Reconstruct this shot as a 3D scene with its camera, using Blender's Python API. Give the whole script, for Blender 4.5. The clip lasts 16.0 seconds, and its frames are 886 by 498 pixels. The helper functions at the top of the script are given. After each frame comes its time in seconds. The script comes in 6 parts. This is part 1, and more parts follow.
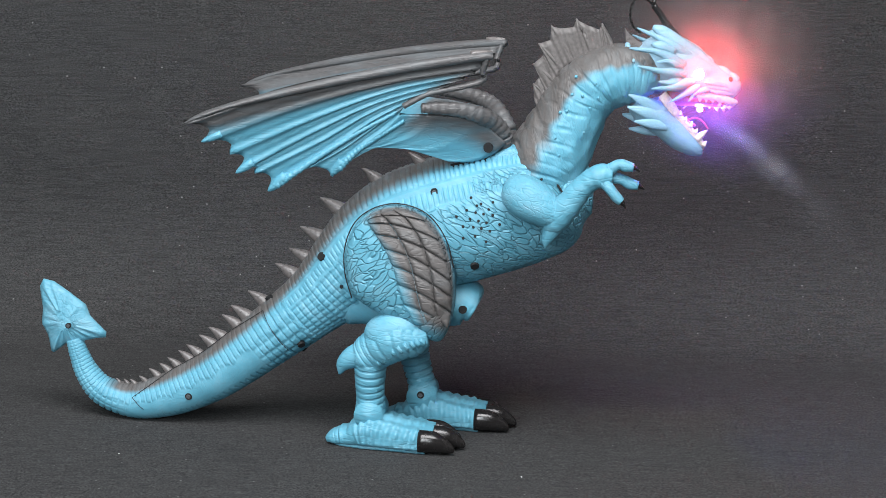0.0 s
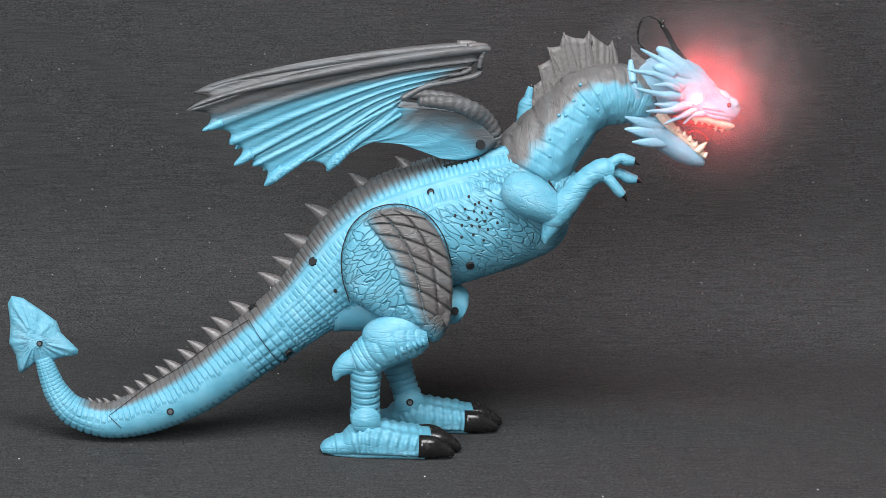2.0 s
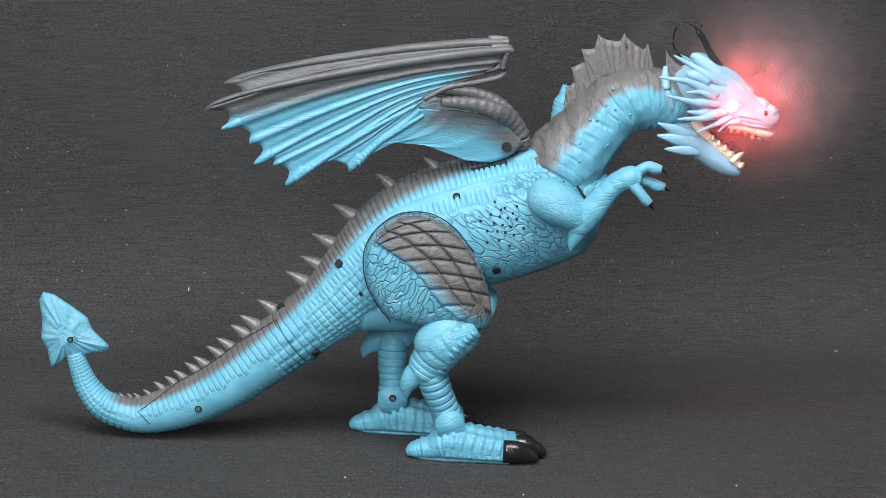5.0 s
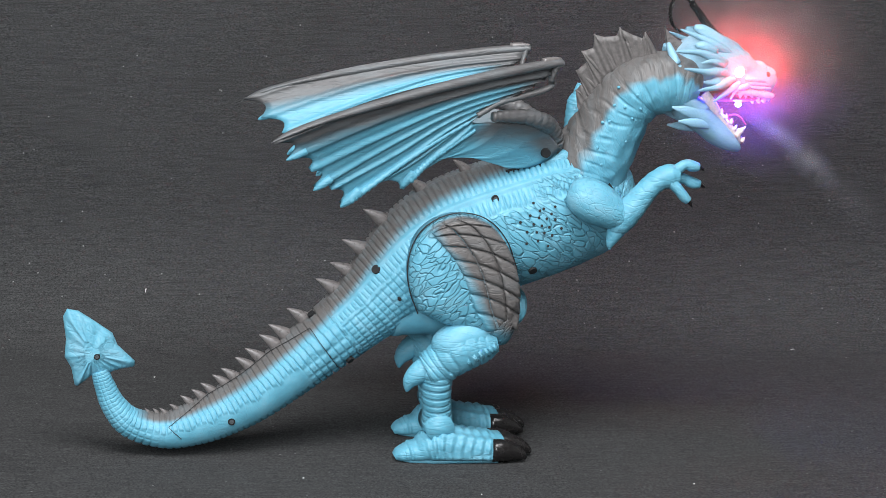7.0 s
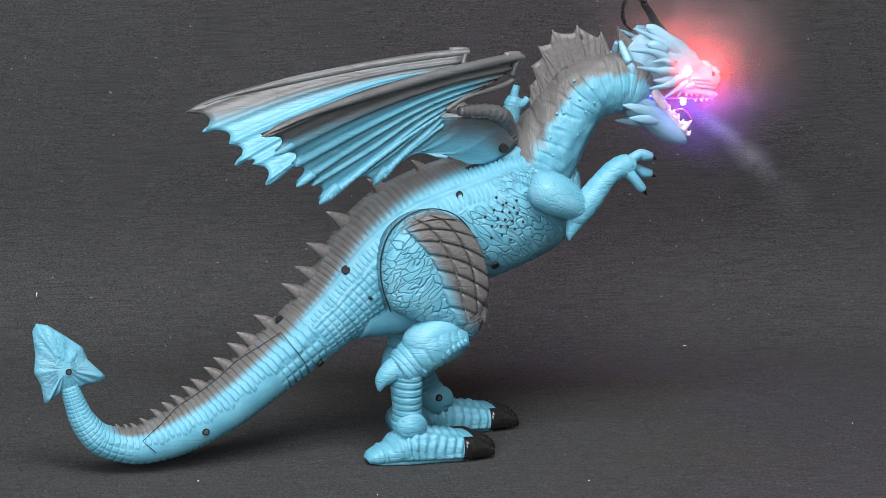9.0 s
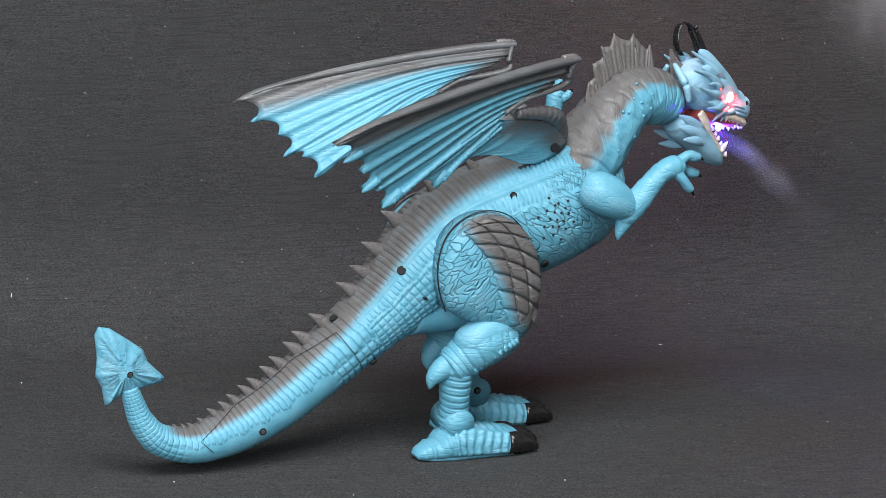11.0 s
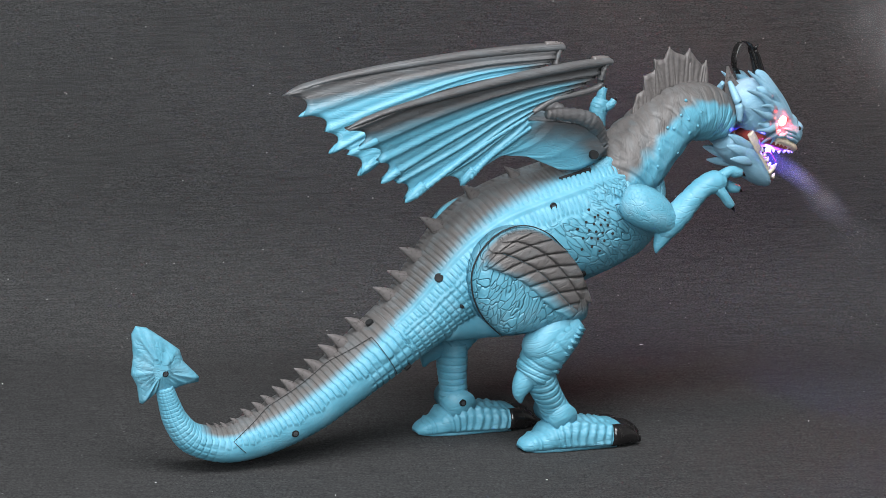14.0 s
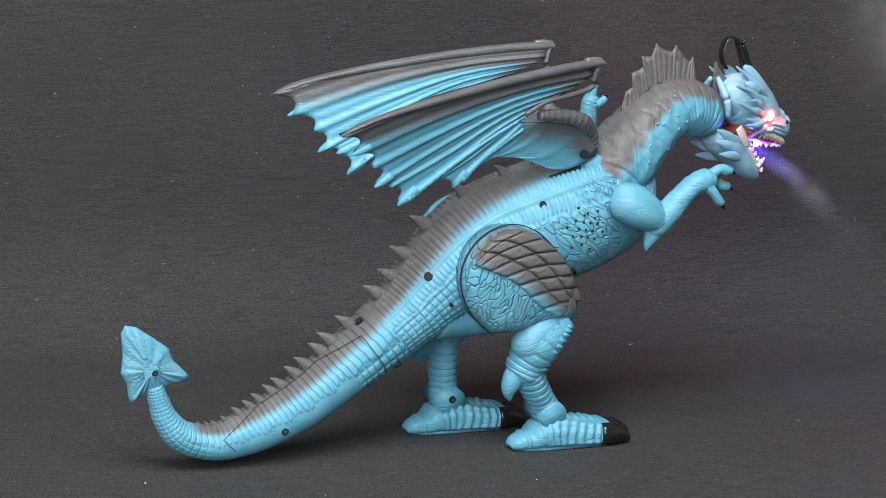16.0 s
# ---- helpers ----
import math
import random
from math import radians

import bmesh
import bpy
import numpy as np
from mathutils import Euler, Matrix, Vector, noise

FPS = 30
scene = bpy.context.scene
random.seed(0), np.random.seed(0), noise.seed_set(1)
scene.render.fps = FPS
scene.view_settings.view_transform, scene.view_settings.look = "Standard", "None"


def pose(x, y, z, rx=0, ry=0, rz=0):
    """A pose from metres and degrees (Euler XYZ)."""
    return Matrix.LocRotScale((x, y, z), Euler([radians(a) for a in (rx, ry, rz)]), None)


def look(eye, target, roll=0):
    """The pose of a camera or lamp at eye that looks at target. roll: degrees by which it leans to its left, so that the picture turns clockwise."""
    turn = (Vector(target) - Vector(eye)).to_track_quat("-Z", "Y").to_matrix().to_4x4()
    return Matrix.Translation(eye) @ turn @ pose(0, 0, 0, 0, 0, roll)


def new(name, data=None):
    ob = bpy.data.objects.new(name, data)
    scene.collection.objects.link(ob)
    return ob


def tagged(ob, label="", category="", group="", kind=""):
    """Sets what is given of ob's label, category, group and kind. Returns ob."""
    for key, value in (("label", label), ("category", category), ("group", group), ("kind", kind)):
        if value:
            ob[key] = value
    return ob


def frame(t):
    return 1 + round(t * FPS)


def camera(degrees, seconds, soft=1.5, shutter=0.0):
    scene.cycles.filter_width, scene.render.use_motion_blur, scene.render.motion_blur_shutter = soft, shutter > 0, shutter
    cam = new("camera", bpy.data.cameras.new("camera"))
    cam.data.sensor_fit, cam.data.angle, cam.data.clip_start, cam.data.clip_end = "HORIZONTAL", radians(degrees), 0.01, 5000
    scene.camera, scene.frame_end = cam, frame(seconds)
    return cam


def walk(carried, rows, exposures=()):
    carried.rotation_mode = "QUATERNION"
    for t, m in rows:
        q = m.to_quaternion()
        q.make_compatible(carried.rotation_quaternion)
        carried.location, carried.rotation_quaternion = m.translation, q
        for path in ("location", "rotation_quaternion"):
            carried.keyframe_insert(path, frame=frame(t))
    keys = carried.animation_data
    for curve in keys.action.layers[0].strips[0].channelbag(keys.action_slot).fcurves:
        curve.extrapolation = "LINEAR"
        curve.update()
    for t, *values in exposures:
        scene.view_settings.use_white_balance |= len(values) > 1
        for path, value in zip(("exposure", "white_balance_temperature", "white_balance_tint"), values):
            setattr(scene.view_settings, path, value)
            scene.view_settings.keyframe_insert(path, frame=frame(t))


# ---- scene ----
# The place: a toy dragon walks over black cloth; metres, the toy about 48 cm long.
cam = camera(23.23, 16.0, 0.6)
walk(cam, [
    (0, look((0, -1.4, 0.4280), (0.0000, 0.0192, 0.1310))),
    (0.5, look((0, -1.4, 0.4280), (0.0095, 0.0192, 0.1310))),
    (1, look((0, -1.4, 0.4280), (0.0182, 0.0191, 0.1310))),
    (1.5, look((0, -1.4, 0.4280), (0.0258, 0.0190, 0.1310))),
    (1.6, look((0, -1.4, 0.4280), (0.0323, 0.0189, 0.1310))),
    (1.9, look((0, -1.4, 0.4280), (0.0608, 0.0179, 0.1310))),
    (2, look((0, -1.4, 0.4280), (0.0665, 0.0177, 0.1310))),
    (2.5, look((0, -1.4, 0.4280), (0.0730, 0.0174, 0.1310))),
    (3, look((0, -1.4, 0.4280), (0.0798, 0.0170, 0.1310))),
    (3.5, look((0, -1.4, 0.4280), (0.0904, 0.0164, 0.1310))),
    (3.7, look((0, -1.4, 0.4280), (0.0912, 0.0163, 0.1310))),
    (5.8, look((0, -1.4, 0.4280), (0.1385, 0.0125, 0.1310))),
    (6, look((0, -1.4, 0.4280), (0.1397, 0.0124, 0.1310))),
    (6.5, look((0, -1.4, 0.4280), (0.1423, 0.0121, 0.1310))),
    (7, look((0, -1.4, 0.4280), (0.1495, 0.0113, 0.1310))),
    (7.2, look((0, -1.4, 0.4280), (0.1567, 0.0106, 0.1310))),
    (7.3, look((0, -1.4, 0.4280), (0.1895, 0.0065, 0.1310))),
    (7.5, look((0, -1.4, 0.4280), (0.2162, 0.0027, 0.1310))),
    (8, look((0, -1.4, 0.4280), (0.2189, 0.0023, 0.1310))),
    (8.5, look((0, -1.4, 0.4280), (0.2200, 0.0021, 0.1310))),
    (9, look((0, -1.4, 0.4280), (0.2207, 0.0020, 0.1310))),
    (9.5, look((0, -1.4, 0.4280), (0.2219, 0.0018, 0.1310))),
    (12, look((0, -1.4, 0.4280), (0.2455, -0.0021, 0.1310))),
    (12.5, look((0, -1.4, 0.4280), (0.2466, -0.0023, 0.1310))),
    (13, look((0, -1.4, 0.4280), (0.2481, -0.0026, 0.1310))),
    (13.5, look((0, -1.4, 0.4280), (0.2488, -0.0027, 0.1310))),
    (14, look((0, -1.4, 0.4280), (0.2492, -0.0028, 0.1310))),
    (14.5, look((0, -1.4, 0.4280), (0.2503, -0.0030, 0.1310))),
    (15, look((0, -1.4, 0.4280), (0.2522, -0.0033, 0.1310))),
    (15.5, look((0, -1.4, 0.4280), (0.2537, -0.0036, 0.1310))),
    (16, look((0, -1.4, 0.4280), (0.2560, -0.0040, 0.1310))),
], ())

# ---- world, lights ----
world = bpy.data.worlds.new("room_air")
scene.world = world
world.use_nodes = True
world.node_tree.nodes["Background"].inputs[0].default_value = (0.9, 0.95, 1.0, 1)
world.node_tree.nodes["Background"].inputs[1].default_value = 0.35


def area(name, eye, target, sx, sy, watts, colour):
    lamp = bpy.data.lights.new(name, "AREA")
    lamp.shape, lamp.size, lamp.size_y, lamp.energy, lamp.color = "RECTANGLE", sx, sy, watts, colour
    ob = new(name, lamp)
    ob.matrix_world = look(eye, target)
    return ob


area("ceiling_light", (0.06, -1.15, 1.82), (0.08, 0.0, 0.1), 1.6, 1.0, 69, (0.98, 0.98, 1.0))
# Unseen fill panel, added low in front to brighten the wing and legs.
area("front_fill", (-0.6, -2.1, 0.95), (0.1, 0.0, 0.1), 1.0, 1.0, 44, (0.90, 0.96, 1.0))


# ---- materials ----
def material(name):
    m = bpy.data.materials.new(name)
    m.use_nodes = True
    nt = m.node_tree
    return m, nt, nt.nodes["Principled BSDF"]


def node(nt, kind, **values):
    n = nt.nodes.new(kind)
    for key, value in values.items():
        n.inputs[key.replace("_", " ")].default_value = value
    return n


def ramp(nt, source, lo, hi, low, high):
    r = nt.nodes.new("ShaderNodeMapRange")
    r.inputs[1].default_value, r.inputs[2].default_value = lo, hi
    r.inputs[3].default_value, r.inputs[4].default_value = low, high
    nt.links.new(source, r.inputs[0])
    return r.outputs[0]


def mix(nt, fac, a, b, blend="MIX"):
    m = nt.nodes.new("ShaderNodeMix")
    m.data_type, m.blend_type = "RGBA", blend
    for socket, value in ((m.inputs[0], fac), (m.inputs[6], a), (m.inputs[7], b)):
        if hasattr(value, "links"):
            nt.links.new(value, socket)
        else:
            socket.default_value = value if isinstance(value, float) else (*value, 1)
    return m.outputs[2]


def coords(nt, scale=(1, 1, 1), turn=0.0):
    tc = nt.nodes.new("ShaderNodeTexCoord")
    mp = nt.nodes.new("ShaderNodeMapping")
    mp.vector_type = "TEXTURE"
    mp.inputs["Scale"].default_value = tuple(1 / v for v in scale)
    mp.inputs["Rotation"].default_value = (0, radians(turn), 0)
    nt.links.new(tc.outputs["Object"], mp.inputs[0])
    return mp.outputs[0]


def textured(nt, kind, vector, **values):
    n = node(nt, kind, **values)
    nt.links.new(vector, n.inputs["Vector"])
    return n


def bump(nt, bsdf, height, strength, distance, below=None):
    b = node(nt, "ShaderNodeBump", Strength=strength, Distance=distance)
    nt.links.new(height, b.inputs["Height"])
    if below:
        nt.links.new(below, b.inputs["Normal"])
    nt.links.new(b.outputs[0], bsdf.inputs["Normal"])
    return b.outputs[0]


BLUE, GREY = (0.106, 0.350, 0.470), (0.104, 0.097, 0.094)


def skin(name, wrinkle=170.0, depth=0.0012, stretch=(1, 1, 1), base=BLUE, over=GREY, rough=0.42, wear=0.25, cells=0.6, waves=0.18, turn=0.0, masked=False):
    """Moulded blue vinyl with grey sprayed on where the paint attribute says so, and creases."""
    m, nt, bsdf = material(name)
    at = coords(nt, stretch, turn)
    paint = nt.nodes.new("ShaderNodeAttribute")
    paint.attribute_name = "paint"
    cloud = textured(nt, "ShaderNodeTexNoise", at, Scale=90.0, Detail=4.0)
    fine = textured(nt, "ShaderNodeTexNoise", at, Scale=900.0, Detail=3.0)
    add = nt.nodes.new("ShaderNodeMath")
    add.operation = "MULTIPLY_ADD"
    nt.links.new(ramp(nt, cloud.outputs[0], 0.3, 0.7, -0.5, 0.5), add.inputs[0])
    add.inputs[1].default_value = 0.25
    nt.links.new(paint.outputs["Fac"], add.inputs[2])
    grey = ramp(nt, add.outputs[0], 0.06, 0.94, 0.0, 1.0)
    warp = textured(nt, "ShaderNodeTexNoise", at, Scale=60.0, Detail=2.0)
    moved = nt.nodes.new("ShaderNodeVectorMath")
    moved.operation = "MULTIPLY_ADD"
    nt.links.new(warp.outputs["Color"], moved.inputs[0])
    moved.inputs[1].default_value = (0.02, 0.02, 0.02)
    nt.links.new(at, moved.inputs[2])
    cell = textured(nt, "ShaderNodeTexVoronoi", moved.outputs[0], Scale=wrinkle)
    cell.feature = "DISTANCE_TO_EDGE"
    edge = ramp(nt, cell.outputs["Distance"], 0.0, 0.10, 0.0, 1.0)
    field = textured(nt, "ShaderNodeTexNoise", moved.outputs[0], Scale=wrinkle * 0.28, Detail=1.5, Roughness=0.4, Distortion=0.6)
    wave = nt.nodes.new("ShaderNodeMath")
    wave.operation = "MULTIPLY"
    nt.links.new(field.outputs[0], wave.inputs[0])
    wave.inputs[1].default_value = 48.0
    wavy = nt.nodes.new("ShaderNodeMath")
    wavy.operation = "SINE"
    nt.links.new(wave.outputs[0], wavy.inputs[0])
    lines = ramp(nt, wavy.outputs[0], -1.0, -0.35, 0.0, waves)
    both = nt.nodes.new("ShaderNodeMath")
    both.operation = "MULTIPLY_ADD"
    nt.links.new(edge, both.inputs[0])
    both.inputs[1].default_value = cells
    nt.links.new(lines, both.inputs[2])
    crease = both.outputs[0]
    if masked:
        where = nt.nodes.new("ShaderNodeAttribute")
        where.attribute_name = "crease"
        held = nt.nodes.new("ShaderNodeMath")
        held.operation = "MULTIPLY"
        nt.links.new(crease, held.inputs[0])
        nt.links.new(where.outputs["Fac"], held.inputs[1])
        crease = held.outputs[0]
    tone = mix(nt, ramp(nt, cloud.outputs[0], 0.3, 0.7, 0.0, 1.0), tuple(c * 0.9 for c in base), tuple(min(1, c * 1.1) for c in base))
    tone = mix(nt, grey, tone, over)
    rub = mix(nt, ramp(nt, fine.outputs[0], 0.52, 0.8, 0.0, 0.22), tone, tuple(min(1, c * 1.7 + 0.05) for c in over))
    worn = ramp(nt, cloud.outputs[0], 0.45, 0.75, 0.0, wear)
    rub = mix(nt, worn, rub, (0.32, 0.44, 0.50))
    nt.links.new(rub, bsdf.inputs["Base Color"])
    nt.links.new(ramp(nt, fine.outputs[0], 0.3, 0.7, rough - 0.08, rough + 0.1), bsdf.inputs["Roughness"])
    first = bump(nt, bsdf, fine.outputs[0], 0.25, 0.0005)
    bump(nt, bsdf, crease, 0.85, depth, first)
    return m


def plain(name, colour, rough, grain=600.0, depth=0.0003, metal=0.0):
    m, nt, bsdf = material(name)
    at = coords(nt)
    n = textured(nt, "ShaderNodeTexNoise", at, Scale=grain, Detail=4.0)
    nt.links.new(mix(nt, ramp(nt, n.outputs[0], 0.3, 0.7, 0.0, 1.0), tuple(c * 0.8 for c in colour), tuple(min(1, c * 1.2) for c in colour)), bsdf.inputs["Base Color"])
    nt.links.new(ramp(nt, n.outputs[0], 0.3, 0.7, max(rough - 0.08, 0.05), rough + 0.1), bsdf.inputs["Roughness"])
    bsdf.inputs["Metallic"].default_value = metal
    bump(nt, bsdf, n.outputs[0], 0.4, depth)
    return m


def glow(name, colour, strength):
    m, nt, bsdf = material(name)
    bsdf.inputs["Base Color"].default_value = (*colour, 1)
    bsdf.inputs["Emission Color"].default_value = (*colour, 1)
    bsdf.inputs["Emission Strength"].default_value = strength
    return m


def vapour(name, alpha, size, power=2.0):
    """Thin smoke, dense in the middle and nothing at the rim: a little of the light is scattered, the rest goes through. size: half lengths along the axes."""
    m, nt, bsdf = material(name)
    nt.nodes.remove(bsdf)
    clear = nt.nodes.new("ShaderNodeBsdfTransparent")
    white = node(nt, "ShaderNodeBsdfTranslucent", Color=(0.9, 0.9, 0.92, 1))
    front = node(nt, "ShaderNodeBsdfDiffuse", Color=(0.9, 0.9, 0.92, 1))
    both = nt.nodes.new("ShaderNodeMixShader")
    out = nt.nodes.new("ShaderNodeMixShader")
    nt.links.new(white.outputs[0], both.inputs[1])
    nt.links.new(front.outputs[0], both.inputs[2])
    far = nt.nodes.new("ShaderNodeVectorMath")
    far.operation = "LENGTH"
    nt.links.new(coords(nt, tuple(1 / s for s in size)), far.inputs[0])
    fall = nt.nodes.new("ShaderNodeMath")
    fall.operation = "POWER"
    nt.links.new(ramp(nt, far.outputs["Value"], 0.0, 1.0, 1.0, 0.0), fall.inputs[0])
    fall.inputs[1].default_value = power
    n = textured(nt, "ShaderNodeTexNoise", coords(nt), Scale=60.0, Detail=5.0, Roughness=0.6)
    dense = nt.nodes.new("ShaderNodeMath")
    dense.operation = "MULTIPLY"
    nt.links.new(fall.outputs[0], dense.inputs[0])
    nt.links.new(ramp(nt, n.outputs[0], 0.3, 0.7, 0.4 * alpha, 1.2 * alpha), dense.inputs[1])
    nt.links.new(dense.outputs[0], out.inputs[0])
    nt.links.new(clear.outputs[0], out.inputs[1])
    nt.links.new(both.outputs[0], out.inputs[2])
    nt.links.new(out.outputs[0], nt.nodes["Material Output"].inputs[0])
    return m


def cloth():
    m, nt, bsdf = material("black_cloth")
    at = coords(nt)
    weave = textured(nt, "ShaderNodeTexNoise", coords(nt, (0.4, 0.30, 1)), Scale=1700.0, Detail=3.0, Roughness=0.7)
    thread = textured(nt, "ShaderNodeTexNoise", coords(nt, (0.05, 0.6, 1)), Scale=900.0, Detail=2.0)
    cloud = textured(nt, "ShaderNodeTexNoise", at, Scale=5.0, Detail=5.0)
    lint = textured(nt, "ShaderNodeTexVoronoi", at, Scale=75.0)
    base = mix(nt, ramp(nt, weave.outputs[0], 0.3, 0.7, 0.0, 1.0), (0.003, 0.0032, 0.0034), (0.078, 0.079, 0.080))
    base = mix(nt, ramp(nt, thread.outputs[0], 0.42, 0.75, 0.0, 0.6), base, (0.012, 0.012, 0.013))
    base = mix(nt, ramp(nt, cloud.outputs[0], 0.3, 0.7, 0.0, 0.25), base, (0.050, 0.0505, 0.050))
    base = mix(nt, ramp(nt, lint.outputs["Distance"], 0.03, 0.06, 0.7, 0.0), base, (0.24, 0.24, 0.24))
    nt.links.new(base, bsdf.inputs["Base Color"])
    bsdf.inputs["Roughness"].default_value = 0.92
    bsdf.inputs["Specular IOR Level"].default_value = 0.25
    bump(nt, bsdf, weave.outputs[0], 0.8, 0.0008)
    return m


CLOTH = cloth()
WALL = plain("room_paint", (0.42, 0.42, 0.41), 0.8, 40.0, 0.001)
SKIN = skin("blue_vinyl", 230.0, 0.0008, (0.7, 1.0, 1.3), rough=0.5, cells=0.28, turn=30.0)
TORSO = skin("creased_vinyl", 165.0, 0.0015, (0.5, 1.0, 1.5), rough=0.5, wear=0.18, cells=0.75, waves=0.1, turn=35.0, masked=True)
THIGH = skin("thigh_vinyl", 170.0, 0.0015, (0.6, 1.0, 1.35), rough=0.5, wear=0.18, cells=0.8, waves=0.1, turn=-40.0)
TAIL = skin("tail_vinyl", 260.0, 0.00018, (1.0, 0.5, 1.0), rough=0.52, wear=0.12, cells=0.0, waves=0.4)
NECK = skin("neck_rubber", 150.0, 0.0008, (1.5, 0.6, 0.5), rough=0.5, wear=0.1, cells=0.15, waves=0.15)
SHIN = skin("shin_vinyl", 150.0, 0.0009, (0.35, 0.35, 1.2), rough=0.5, wear=0.2, cells=0.2, waves=0.15)
WING = skin("wing_vinyl", 260.0, 0.0004, (0.3, 1, 1.6), BLUE, (0.088, 0.085, 0.086), 0.42, 0.12, 0.0, 0.35)
PALE = skin("pale_blue_vinyl", 200.0, 0.0004, (0.5, 1, 1.3), (0.22, 0.42, 0.55), (0.31, 0.40, 0.50), 0.48, 0.25, 0.1, 0.25)
PLATE = plain("grey_scale_paint", (0.115, 0.105, 0.102), 0.48, 500.0, 0.0010)
# Near-black for joint lines and for the shade painted into gaps.
SEAM = plain("seam_shadow_paint", (0.012, 0.013, 0.014), 0.7)
CLAW = plain("black_claw_paint", (0.012, 0.011, 0.011), 0.22, 300.0, 0.0002)
SPIKE = plain("spike_paint", (0.14, 0.128, 0.125), 0.32, 500.0, 0.0004)
BONE = plain("bone_paint", (0.72, 0.60, 0.47), 0.45, 500.0, 0.0003)
MOUTH = plain("mouth_paint", (0.35, 0.06, 0.05), 0.4)
STEEL = plain("screw_steel", (0.14, 0.15, 0.16), 0.55, 900.0, 0.0001, 0.9)
# Near-black that puts the shade inside holes into colour; hinge pins share it.
HOLE = plain("hole_black", (0.006, 0.007, 0.008), 0.8)
EYE = glow("red_eye_light", (1.0, 0.018, 0.017), 2100.0)
FAR_EYE = glow("red_far_eye_light", (1.0, 0.018, 0.017), 1300.0)
CORE = glow("white_eye_light", (1.0, 0.45, 0.38), 9.0)
LED = glow("blue_mouth_light", (0.07, 0.05, 1.0), 4300.0)
SCALE = skin("scale_paint", 330.0, 0.0006, (0.25, 1.0, 1.0), BLUE, (0.105, 0.097, 0.094), 0.46, 0.06, 0.3, 0.3)
LINT = plain("white_lint", (0.8, 0.8, 0.78), 0.8)


# ---- mesh helpers ----
def G(u, v, y=0.0):
    """A point of the toy from its side drawing (u to the right, v down, in 0.376 mm) and its distance y from the mid-plane."""
    x = -0.306059 + 0.00037294 * u + -8.121e-06 * v + y * (-0.184844 + 0.00026722 * u + -5.8189e-06 * v)
    z = 0.305542 + -8.9164e-06 * u + -0.00037996 * v + y * (-0.083804 + -6.3888e-06 * u + -0.00027225 * v)
    return Vector((x, y, z))


K = 0.000376


def smooth(a, b, x):
    t = min(1.0, max(0.0, (x - a) / (b - a)))
    return t * t * (3 - 2 * t)


def groove(x):
    """A narrow furrow once in every turn of x."""
    return -smooth(0.45, 0.95, math.cos(x))


def spline(rows, n):
    """Catmull-Rom through rows of numbers, n points in all."""
    a = np.array(rows, float)
    a = np.vstack([2 * a[0] - a[1], a, 2 * a[-1] - a[-2]])
    out = []
    for i in range(n):
        s = i / (n - 1) * (len(a) - 3)
        k = min(int(s), len(a) - 4)
        t = s - k
        p0, p1, p2, p3 = a[k:k + 4]
        out.append(0.5 * (2 * p1 + (p2 - p0) * t + (2 * p0 - 5 * p1 + 4 * p2 - p3) * t * t + (3 * p1 - p0 - 3 * p2 + p3) * t ** 3))
    return out


def loft(bm, rows, rings, seg, relief=None, paint=None, side=(0, 1, 0), power=1.0, crease=None):
    """Skin a tube. Rows: x, y, z, half height, half width. relief(s, a) scales the radius, paint(s, a) is the sprayed grey; a = 0 is the back."""
    layer = bm.verts.layers.float.get("paint") or bm.verts.layers.float.new("paint")
    folds = bm.verts.layers.float.new("crease") if crease else None
    if folds:
        layer = bm.verts.layers.float.get("paint")
    pts = spline(rows, rings)
    made = []
    for i, p in enumerate(pts):
        t = Vector(pts[min(i + 1, rings - 1)][:3] - pts[max(i - 1, 0)][:3]).normalized()
        w = Vector(side)
        w = (w - t * w.dot(t)).normalized()
        up = w.cross(t) * -1
        if up.z < -0.2 or (abs(up.z) <= 0.2 and up.x > 0):
            up = -up
        s = i / (rings - 1)
        ring = []
        for k in range(seg):
            a = 2 * math.pi * k / seg
            c, d = math.cos(a), math.sin(a)
            if power != 1.0:
                c, d = math.copysign(abs(c) ** power, c), math.copysign(abs(d) ** power, d)
            f = relief(s, a) if relief else 1.0
            v = bm.verts.new(Vector(p[:3]) + up * (c * max(p[3], 2e-4) * f) + w * (d * max(p[4], 2e-4) * f))
            v[layer] = paint(s, a) if paint else 0.0
            if folds:
                v[folds] = crease(s, a)
            ring.append(v)
        made.append(ring)
    for r, q in zip(made, made[1:]):
        for k in range(seg):
            bm.faces.new((r[k], r[(k + 1) % seg], q[(k + 1) % seg], q[k]))
    for ring, p in ((made[0], pts[0]), (made[-1], pts[-1])):
        c = bm.verts.new(p[:3])
        c[layer] = ring[0][layer]
        for k in range(seg):
            bm.faces.new((ring[k], ring[(k + 1) % seg], c))
    return made


def drawn(rows, y=0.0):
    """Rows (u, v, half height in drawing units, half width in mm[, y in mm]) as rows for loft."""
    out = []
    for r in rows:
        p = G(r[0], r[1], r[4] / 1000 if len(r) > 4 else y)
        out.append((*p, r[2] * K, r[3] / 1000))
    return out


